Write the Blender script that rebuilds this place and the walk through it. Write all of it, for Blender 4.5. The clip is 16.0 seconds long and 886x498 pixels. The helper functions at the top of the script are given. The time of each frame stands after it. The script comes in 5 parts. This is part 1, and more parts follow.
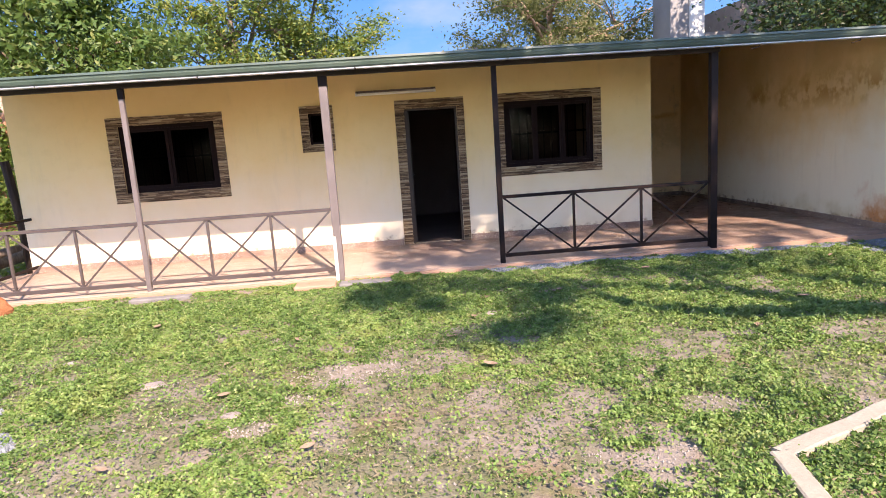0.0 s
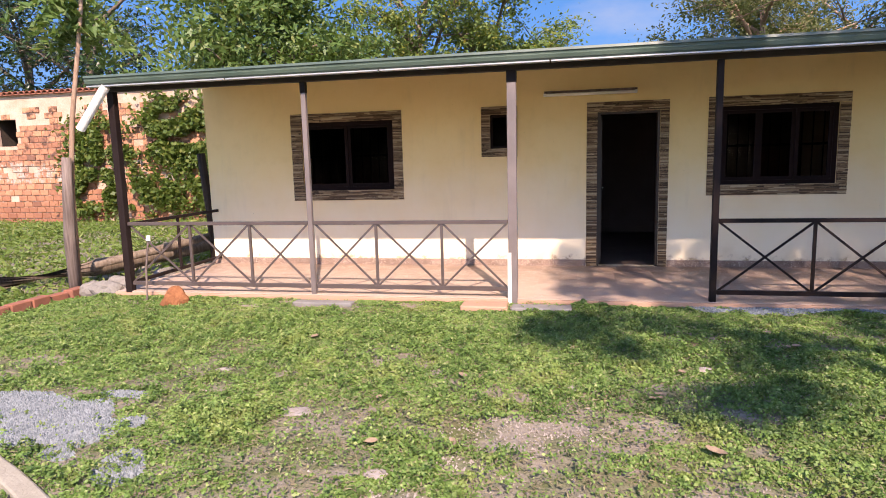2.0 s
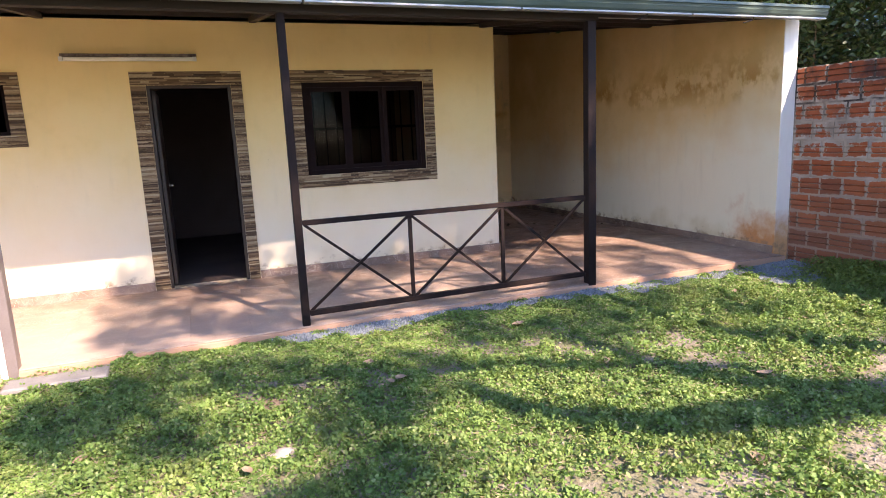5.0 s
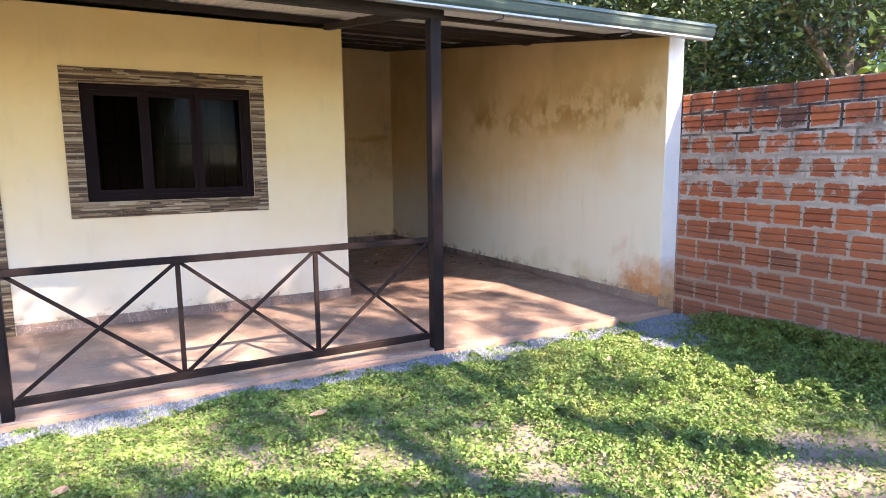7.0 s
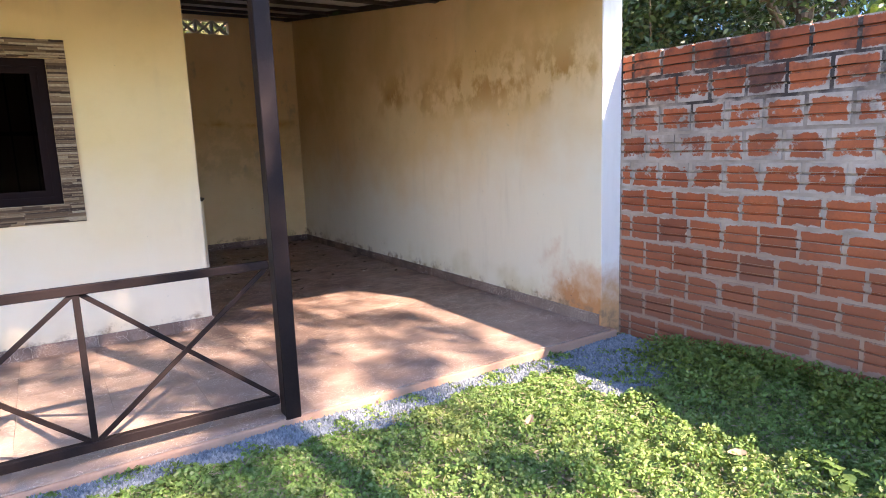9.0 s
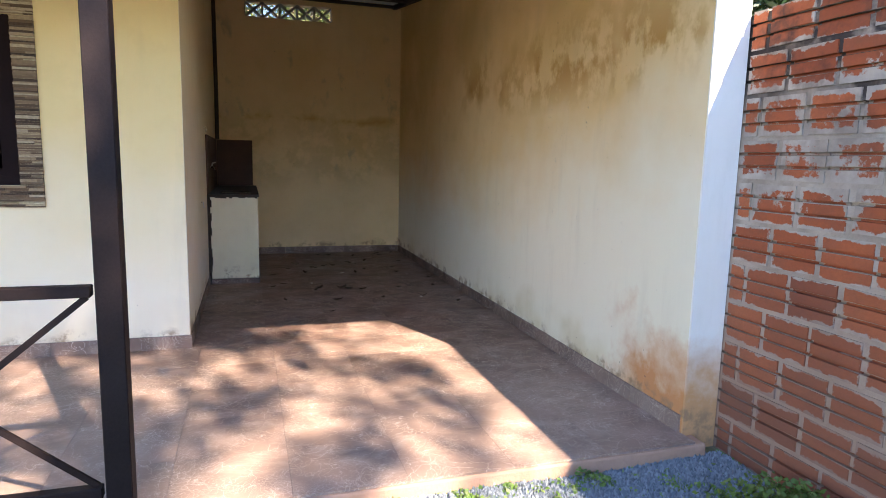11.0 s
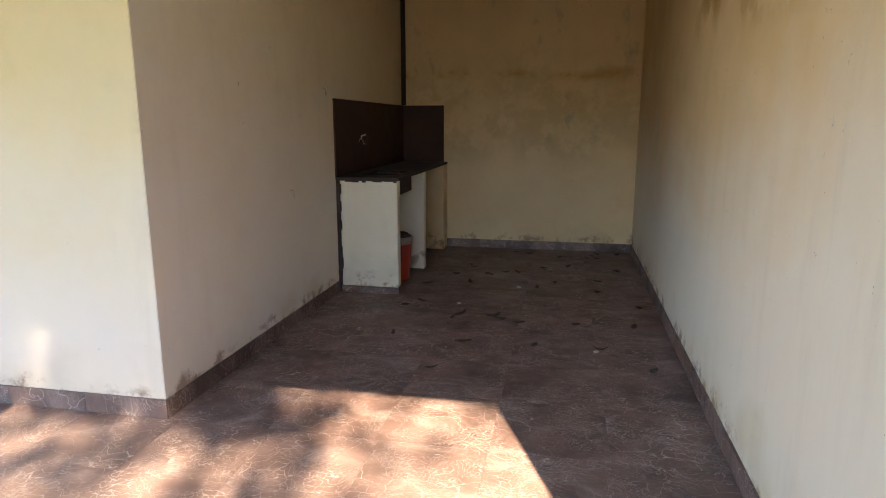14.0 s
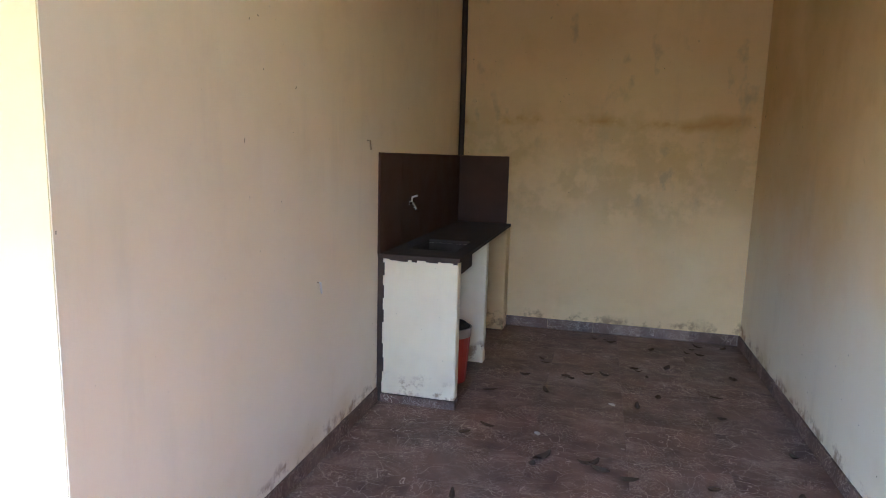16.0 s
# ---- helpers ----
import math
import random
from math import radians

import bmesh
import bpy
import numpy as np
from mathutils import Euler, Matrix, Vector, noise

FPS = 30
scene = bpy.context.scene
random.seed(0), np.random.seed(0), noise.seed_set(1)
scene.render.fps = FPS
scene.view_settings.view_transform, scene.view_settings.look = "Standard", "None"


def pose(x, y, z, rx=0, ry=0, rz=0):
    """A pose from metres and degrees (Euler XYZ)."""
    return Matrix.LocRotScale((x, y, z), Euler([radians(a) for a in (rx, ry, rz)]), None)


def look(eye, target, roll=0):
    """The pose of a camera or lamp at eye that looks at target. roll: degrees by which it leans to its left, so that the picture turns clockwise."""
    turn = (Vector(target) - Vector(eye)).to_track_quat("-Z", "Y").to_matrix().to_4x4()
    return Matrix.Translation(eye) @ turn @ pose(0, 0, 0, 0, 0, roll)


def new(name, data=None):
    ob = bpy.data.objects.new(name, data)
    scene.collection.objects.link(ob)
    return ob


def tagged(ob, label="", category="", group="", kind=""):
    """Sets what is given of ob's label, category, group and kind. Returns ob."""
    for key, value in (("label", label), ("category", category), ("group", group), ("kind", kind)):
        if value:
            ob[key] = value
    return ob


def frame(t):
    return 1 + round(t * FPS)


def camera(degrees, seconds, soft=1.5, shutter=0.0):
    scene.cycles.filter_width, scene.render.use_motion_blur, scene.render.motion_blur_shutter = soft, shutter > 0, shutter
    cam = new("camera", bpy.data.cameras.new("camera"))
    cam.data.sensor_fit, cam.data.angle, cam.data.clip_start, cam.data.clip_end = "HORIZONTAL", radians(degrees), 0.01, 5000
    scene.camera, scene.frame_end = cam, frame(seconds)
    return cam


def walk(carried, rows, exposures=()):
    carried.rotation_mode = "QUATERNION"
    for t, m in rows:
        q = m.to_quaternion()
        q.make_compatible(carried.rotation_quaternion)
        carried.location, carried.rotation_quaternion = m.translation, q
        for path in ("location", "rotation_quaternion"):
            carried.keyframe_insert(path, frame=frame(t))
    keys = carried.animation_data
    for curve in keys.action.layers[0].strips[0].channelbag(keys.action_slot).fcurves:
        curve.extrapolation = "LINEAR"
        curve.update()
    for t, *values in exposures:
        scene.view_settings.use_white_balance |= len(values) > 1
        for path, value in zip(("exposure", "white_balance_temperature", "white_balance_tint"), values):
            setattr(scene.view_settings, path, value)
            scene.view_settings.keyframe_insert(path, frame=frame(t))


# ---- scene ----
cam = camera(71.0, 16.0, soft=0.95)
PATH = [
    (0, (-0.007, 0.372, 1.515), (0.111, 2.339, 1.175), -3.9),
    (0.5, (-0.084, 0.612, 1.538), (-0.071, 2.569, 1.126), -2.3),
    (1, (-0.12, 0.894, 1.528), (-0.265, 2.855, 1.166), -3.0),
    (1.5, (-0.171, 1.088, 1.554), (-0.493, 3.037, 1.246), -1.8),
    (2, (-0.227, 1.336, 1.479), (-0.629, 3.274, 1.192), -1.5),
    (2.5, (-0.22, 1.64, 1.456), (-0.317, 3.625, 1.228), -0.8),
    (3, (-0.161, 1.909, 1.437), (0.053, 3.867, 1.091), -1.1),
    (3.5, (-0.038, 2.186, 1.431), (0.224, 4.141, 1.101), -1.4),
    (4, (0.189, 2.513, 1.393), (0.722, 4.401, 1.007), -1.0),
    (4.5, (0.358, 2.769, 1.424), (1.092, 4.577, 0.984), -2.3),
    (4.7, (0.403, 2.892, 1.424), (1.109, 4.724, 1.041), -2.5),
    (6.8, (1.62, 3.753, 1.396), (2.451, 5.547, 1.096), -0.3),
    (7, (1.734, 3.903, 1.379), (2.686, 5.638, 1.095), -0.6),
    (7.5, (1.941, 4.13, 1.398), (2.919, 5.854, 1.126), -4.4),
    (8, (2.24, 4.389, 1.412), (3.248, 6.098, 1.164), -2.2),
    (8.5, (2.564, 4.556, 1.384), (3.584, 6.247, 1.064), -3.6),
    (9, (2.895, 4.817, 1.37), (3.96, 6.477, 1.038), -2.1),
    (9.2, (3.038, 4.896, 1.337), (4.051, 6.592, 1.027), -2.4),
    (11.5, (4.673, 5.893, 1.244), (5.242, 7.784, 0.927), 2.0),
    (11.7, (4.796, 6.008, 1.23), (5.444, 7.858, 0.831), 0.2),
    (12, (4.969, 6.142, 1.213), (5.382, 8.064, 0.846), -0.4),
    (12.5, (5.235, 6.462, 1.314), (5.373, 8.405, 0.859), -0.3),
    (13, (5.451, 6.83, 1.251), (5.684, 8.781, 0.879), 2.2),
    (13.5, (5.56, 7.303, 1.281), (5.675, 9.243, 0.808), -0.0),
    (14, (5.671, 7.677, 1.277), (5.301, 9.602, 0.879), 0.0),
    (14.5, (5.627, 8.176, 1.327), (5.318, 10.109, 0.918), 0.7),
    (15, (5.597, 8.476, 1.358), (5.011, 10.355, 0.998), 1.5),
    (15.5, (5.498, 8.708, 1.402), (4.805, 10.54, 0.997), 4.7),
    (16, (5.202, 8.816, 1.449), (4.722, 10.735, 1.152), 1.6),
]
EXPOSURE = [(0, 1.72, 7150, 26), (0.7, 1.52, 7100, 26), (2, 1.37, 7100, 27), (4.5, 1.85, 7300, 27), (7, 2.67, 7150, 25), (9, 2.67, 7050, 26), (11.5, 2.73, 6750, 17), (12, 2.68, 6700, 17), (12.5, 2.55, 6750, 17), (13, 2.37, 6750, 17), (13.5, 2.63, 6700, 17), (14, 2.85, 7200, 19), (14.5, 3.1, 7550, 18), (15, 3.55, 7150, 20), (15.5, 3.6, 6750, 20), (16, 3.87, 6300, 20)]
walk(cam, [(t, look(eye, target, roll)) for t, eye, target, roll in PATH], EXPOSURE)

# ---- light ----
# the sun stands behind the start of the walk, to its right; light travels along SUN_WAY
SUN_WAY = Vector((-0.39, 1.0, -0.905)).normalized()
world = bpy.data.worlds.new("sky")
scene.world = world
world.use_nodes = True
wn = world.node_tree
sky = wn.nodes.new("ShaderNodeTexSky")
sky.sky_type = "NISHITA"
sky.sun_disc = False
sky.sun_elevation = math.asin(-SUN_WAY.z)
sky.sun_rotation = math.atan2(-SUN_WAY.x, -SUN_WAY.y)
sky.air_density, sky.dust_density, sky.ozone_density = 0.8, 0.0, 2.6
wn.links.new(sky.outputs[0], wn.nodes["Background"].inputs[0])
wn.nodes["Background"].inputs[1].default_value = 0.15
sun = new("sun", bpy.data.lights.new("sun", "SUN"))
sun.data.energy, sun.data.angle, sun.data.color = 3.8, radians(0.55), (1.0, 0.90, 0.75)
sun.matrix_world = look((0, 0, 20), Vector((0, 0, 20)) + SUN_WAY)


# ---- materials ----
class Nodes:
    """A short hand for node materials."""

    def __init__(self, name):
        self.m = bpy.data.materials.new(name)
        self.m.use_nodes = True
        self.t = self.m.node_tree
        self.bsdf = self.t.nodes["Principled BSDF"]
        self.out = self.t.nodes["Material Output"]

    def n(self, kind, **inputs):
        node = self.t.nodes.new("ShaderNode" + kind)
        for k, v in inputs.items():
            self.put(node.inputs[k.replace("_", " ")], v)
        return node

    def put(self, socket, v):
        if isinstance(v, bpy.types.NodeSocket):
            self.t.links.new(v, socket)
        elif isinstance(v, (tuple, list)) and len(v) == 3 and socket.type == "RGBA":
            socket.default_value = (*v, 1)
        else:
            socket.default_value = v

    def pos(self):
        return self.n("NewGeometry").outputs["Position"]

    def obj(self):
        return self.n("TexCoord").outputs["Object"]

    def noise(self, vec, scale, detail=4.0, rough=0.55, stretch=None, distort=0.0):
        if stretch:
            mp = self.n("Mapping", Vector=vec)
            mp.inputs["Scale"].default_value = stretch
            vec = mp.outputs[0]
        return self.n("TexNoise", Vector=vec, Scale=scale, Detail=detail, Roughness=rough, Distortion=distort).outputs["Fac"]

    def ramp(self, fac, lo, hi, a=0.0, b=1.0):
        r = self.n("MapRange", Value=fac)
        r.inputs["From Min"].default_value, r.inputs["From Max"].default_value = lo, hi
        r.inputs["To Min"].default_value, r.inputs["To Max"].default_value = a, b
        return r.outputs[0]

    def mix(self, fac, a, b, kind="MIX"):
        x = self.n("Mix")
        x.data_type, x.blend_type = "RGBA", kind
        self.put(x.inputs[0], fac)
        self.put(x.inputs[6], a)
        self.put(x.inputs[7], b)
        return x.outputs[2]

    def math(self, op, a, b=0.0):
        x = self.n("Math")
        x.operation = op
        self.put(x.inputs[0], a)
        self.put(x.inputs[1], b)
        return x.outputs[0]

    def xyz(self, vec):
        return self.n("SeparateXYZ", Vector=vec).outputs

    def done(self, color, rough=0.6, metal=0.0, height=None, strength=0.3, distance=0.01, spec=0.5):
        self.put(self.bsdf.inputs["Base Color"], color)
        self.put(self.bsdf.inputs["Roughness"], rough)
        self.bsdf.inputs["Metallic"].default_value = metal
        self.bsdf.inputs["Specular IOR Level"].default_value = spec
        if height is not None:
            b = self.n("Bump", Height=height, Strength=strength, Distance=distance)
            self.put(self.bsdf.inputs["Normal"], b.outputs[0])
        return self.m


def plain(name, a, b, scale=8.0, rough=0.6, metal=0.0, bump=0.2, spec=0.5, fine=120.0, dist=0.004):
    """Two tones mixed by a broad and a fine noise, with fine relief."""
    s = Nodes(name)
    p = s.pos()
    broad, small = s.noise(p, scale), s.noise(p, fine, 3.0)
    f = s.ramp(s.math("ADD", s.math("MULTIPLY", broad, 0.65), s.math("MULTIPLY", small, 0.35)), 0.32, 0.68)
    return s.done(s.mix(f, a, b), s.ramp(broad, 0.3, 0.7, rough - 0.08, rough + 0.08), metal, small, bump, dist, spec)


def plaster(name, base, shade, streaks=0.0, dirt=(0.42, 0.30, 0.13), band=None, low=None, moss=None, foot=None, fade=None, smear=(1, 1, 0.28), pale=(0.42, 0.05), line=None):
    """Old limewash: mottled, with rain streaks in a height band, a lower part paled to paint bounced light, and mud at
    one foot.
    """
    s = Nodes(name)
    p = s.pos()
    x, y, z = s.xyz(p)
    broad, mid, small = s.noise(p, 0.9, 5), s.noise(p, 5.0, 5, 0.6), s.noise(p, 90, 3)
    col = s.mix(s.ramp(broad, 0.35, 0.7), base, shade)
    col = s.mix(s.math("MULTIPLY", s.ramp(mid, 0.52, 0.8), 0.25), col, tuple(c * 0.8 for c in shade))
    if streaks:
        lo, hi = band
        run = s.noise(p, 4.5, 5, 0.65, smear)
        blot = s.noise(p, 1.3, 3, 0.5)
        near = s.ramp(s.math("ADD", y, s.ramp(broad, 0.3, 0.7, -1, 1)), *(fade or (90.0, 80.0)), 0.15, 1.0)
        inside = s.math("MULTIPLY", s.ramp(z, lo - 0.15, lo + 0.12), s.ramp(z, hi + 0.3, hi - 0.1))
        f = s.math("MULTIPLY", s.math("MULTIPLY", s.ramp(run, 0.43, 0.55), s.ramp(blot, 0.36, 0.52)), s.math("MULTIPLY", s.math("MULTIPLY", inside, near), streaks))
        col = s.mix(f, col, dirt)
        wash = s.math("MULTIPLY", s.math("MULTIPLY", s.ramp(blot, 0.4, 0.65), s.ramp(z, lo - 0.6, lo + 0.6)), 0.6 * streaks)
        col = s.mix(wash, col, (0.55, 0.39, 0.17))
        # cracked flakes of paint
        chips = s.math("MULTIPLY", s.ramp(s.noise(p, 16, 5, 0.75), 0.66, 0.72), s.ramp(s.noise(p, 1.7, 2), 0.48, 0.62, 0.0, 0.75))
        col = s.mix(chips, col, (0.2, 0.17, 0.13))
    if low:
        # lower wall paled in colour to imitate floor bounce and sky light
        level = s.math("ADD", z, s.ramp(s.noise(p, 2.2, 4), 0.2, 0.8, -0.25, 0.25))
        if fade:
            # painted light climbs higher towards the open front
            level = s.math("ADD", level, s.ramp(y, 8.0, 11.0, -0.35, 0.2))
        toned = s.math("MULTIPLY", s.ramp(level, *pale), 0.8)
        col = s.mix(toned, col, low)
    if moss:
        near = s.ramp(s.math("ADD", z, s.ramp(s.noise(p, 3.0, 4), 0.2, 0.8, -0.2, 0.2)), 0.3, 0.08)
        col = s.mix(s.math("MULTIPLY", near, s.ramp(s.noise(p, 1.8, 3), 0.45, 0.62, 0.0, 0.55)), col, moss)
    if foot:
        fy, fz, fc = foot
        f = s.math("MULTIPLY", s.ramp(s.math("ADD", y, s.ramp(mid, 0.2, 0.8, -0.3, 0.3)), fy, fy - 0.5), s.ramp(s.math("ADD", z, s.ramp(mid, 0.2, 0.8, -0.2, 0.2)), fz, fz - 0.35))
        col = s.mix(f, col, fc)
    drip = s.math("MULTIPLY", s.ramp(s.noise(p, 6.0, 5, 0.65, (1, 1, 0.16)), 0.52, 0.74), s.ramp(s.noise(p, 0.8, 3), 0.42, 0.62, 0.0, 0.2))
    col = s.mix(drip, col, (0.40, 0.34, 0.24))
    scuff = s.math("MULTIPLY", s.ramp(s.math("ADD", z, s.ramp(mid, 0.3, 0.7, -0.05, 0.05)), 0.12, 0.07), s.ramp(s.noise(p, 8, 4, 0.7), 0.48, 0.6, 0.0, 0.8))
    col = s.mix(scuff, col, (0.30, 0.19, 0.11))
    speck = s.math("MULTIPLY", s.ramp(s.noise(p, 38, 2), 0.74, 0.77), s.ramp(s.noise(p, 1.1, 2), 0.48, 0.56, 0.0, 0.8))
    col = s.mix(speck, col, (0.12, 0.10, 0.07))
    if line:
        spot = s.math("MULTIPLY", s.ramp(s.noise(p, 4.5, 4, 0.6, (1, 1, 0.6)), 0.60, 0.70), s.ramp(s.noise(p, 1.3, 2), 0.44, 0.6, 0.0, 0.6))
        col = s.mix(s.math("MULTIPLY", spot, s.ramp(z, 0.5, 0.9)), col, (0.36, 0.31, 0.21))
    if line:
        at = s.ramp(s.math("ABSOLUTE", s.math("SUBTRACT", s.math("ADD", z, s.ramp(s.noise(p, 2.5, 3), 0.3, 0.7, -0.05, 0.05)), line)), 0.07, 0.0)
        col = s.mix(s.math("MULTIPLY", at, s.ramp(s.noise(p, 3.2, 4, 0.65), 0.42, 0.58, 0.0, 0.9)), col, (0.50, 0.29, 0.10))
    chip = s.ramp(small, 0.3, 0.7)
    return s.done(col, s.ramp(mid, 0.3, 0.7, 0.72, 0.9), 0, s.math("ADD", s.math("MULTIPLY", mid, 0.7), s.math("MULTIPLY", chip, 0.2)), 0.16, 0.006, 0.25)


M = {}
M["cream"] = plaster("cream wall paint", (0.81, 0.63, 0.32), (0.77, 0.57, 0.26), low=(0.83, 0.74, 0.59), pale=(1.5, 0.3), moss=(0.66, 0.53, 0.34))
M["side"] = plaster("cream side wall paint", (0.79, 0.66, 0.43), (0.75, 0.60, 0.36), low=(0.82, 0.77, 0.67), pale=(1.6, 0.3), moss=(0.66, 0.53, 0.34))
M["old_wall"] = plaster("stained cream limewash", (0.77, 0.57, 0.31), (0.70, 0.48, 0.23), 1.0, (0.42, 0.21, 0.05), (1.74, 2.0),
                        low=(0.79, 0.75, 0.61), smear=(1, 1, 0.8), moss=(0.58, 0.47, 0.25), foot=(8.75, 0.5, (0.56, 0.25, 0.10)), fade=(12.0, 10.6), pale=(1.55, 0.75))
M["back_wall"] = plaster("stained back wall limewash", (0.77, 0.58, 0.33), (0.71, 0.50, 0.26), 0.28, (0.36, 0.25, 0.12), (0.9, 1.75), smear=(1, 1, 1), line=1.76, moss=(0.58, 0.43, 0.24))
M["white_end"] = plaster("white wall end", (0.84, 0.82, 0.77), (0.80, 0.77, 0.71), foot=(9.5, 0.5, (0.55, 0.30, 0.14)), moss=(0.25, 0.27, 0.08))
M["panel"] = plaster("cream counter paint", (0.82, 0.76, 0.57), (0.78, 0.69, 0.47), moss=(0.5, 0.4, 0.3))
# rooms behind the openings: colour kept near black to stand for their shade
M["indoor"] = plain("room surfaces darkened for shade", (0.12, 0.08, 0.07), (0.085, 0.058, 0.05), 1.5, 0.85)
M["white_paint"] = plain("white paint", (0.8, 0.78, 0.73), (0.74, 0.71, 0.64), 3, 0.5)
# dark brown paint, darkened further for tree shade on the right-hand steelwork
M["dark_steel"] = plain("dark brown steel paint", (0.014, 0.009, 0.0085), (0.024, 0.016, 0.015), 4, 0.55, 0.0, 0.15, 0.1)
# paler copy of the steel paint: sunlight put into the left railings' colour
M["lit_steel"] = plain("brown steel paint, sunlit copy", (0.062, 0.046, 0.043), (0.095, 0.072, 0.067), 4, 0.45, 0.0, 0.15, 0.5)
M["timber"] = plain("dark roof timber", (0.018, 0.010, 0.008), (0.032, 0.019, 0.015), 6, 0.7)
M["gutter"] = plain("green painted gutter", (0.045, 0.075, 0.058), (0.085, 0.12, 0.095), 2.5, 0.42, 0.0, 0.1, 0.6)
M["galv"] = plain("bare zinc", (0.34, 0.36, 0.38), (0.48, 0.49, 0.5), 3, 0.5, 0.5, 0.1)
M["pvc"] = plain("white plastic pipe", (0.78, 0.78, 0.76), (0.7, 0.7, 0.68), 3, 0.35)
M["frame"] = plain("near-black window paint", (0.011, 0.006, 0.006), (0.018, 0.010, 0.009), 6, 0.6, spec=0.05)
M["door_wood"] = plain("dark door wood", (0.03, 0.018, 0.012), (0.05, 0.03, 0.02), 6, 0.45)
M["brown_tile"] = plain("brown counter tile", (0.05, 0.022, 0.014), (0.085, 0.04, 0.026), 5, 0.55, spec=0.2)
M["tar"] = plain("dark unpainted render", (0.03, 0.02, 0.015), (0.07, 0.05, 0.035), 14, 0.9)
M["concrete"] = plain("weathered concrete", (0.40, 0.36, 0.29), (0.28, 0.25, 0.20), 5, 0.9, 0, 0.5, 0.2, 60, 0.01)
M["rock"] = plain("grey rock", (0.25, 0.23, 0.21), (0.16, 0.145, 0.13), 6, 0.9, 0, 0.6, 0.2, 40, 0.02)
M["red_earth"] = plain("red earth", (0.31, 0.13, 0.06), (0.22, 0.09, 0.045), 20, 0.95, 0, 0.6, 0.1, 80, 0.02)
M["red_plastic"] = plain("red plastic", (0.45, 0.05, 0.03), (0.36, 0.04, 0.02), 4, 0.4)
M["chrome"] = plain("dull chrome", (0.6, 0.6, 0.6), (0.7, 0.7, 0.7), 8, 0.25, 0.9)
M["dead_leaf"] = plain("dry dead leaf", (0.055, 0.035, 0.02), (0.10, 0.065, 0.04), 30, 0.8)
M["paper"] = plain("pale scrap", (0.7, 0.68, 0.62), (0.6, 0.58, 0.52), 30, 0.8)
M["grey_slab"] = plain("dark grey concrete", (0.17, 0.16, 0.155), (0.25, 0.235, 0.225), 8, 0.9, 0, 0.5, 0.2, 60, 0.01)
M["drab"] = plain("drab brown-grey brickwork", (0.30, 0.25, 0.22), (0.22, 0.18, 0.155), 3, 0.9)
M["dull_rim"] = plain("grimy pale plastic", (0.36, 0.31, 0.26), (0.28, 0.23, 0.19), 20, 0.6)
M["dry_leaf"] = plain("pale dry leaf", (0.30, 0.22, 0.15), (0.22, 0.15, 0.10), 30, 0.8)


def wood_pole(name, a, b):
    s = Nodes(name)
    p = s.obj()
    grain = s.noise(p, 30, 5, 0.6, (1, 1, 0.06))
    return s.done(s.mix(s.ramp(grain, 0.35, 0.65), a, b), 0.85, 0, grain, 0.6, 0.01, 0.2)


M["pole"] = wood_pole("weathered pole", (0.10, 0.075, 0.065), (0.24, 0.19, 0.17))
M["burnt"] = wood_pole("dark timber post", (0.025, 0.017, 0.013), (0.06, 0.04, 0.03))
M["bark"] = wood_pole("grey brown bark", (0.11, 0.08, 0.06), (0.22, 0.17, 0.13))
M["twig_bark"] = wood_pole("smooth young bark", (0.26, 0.17, 0.12), (0.36, 0.25, 0.18))


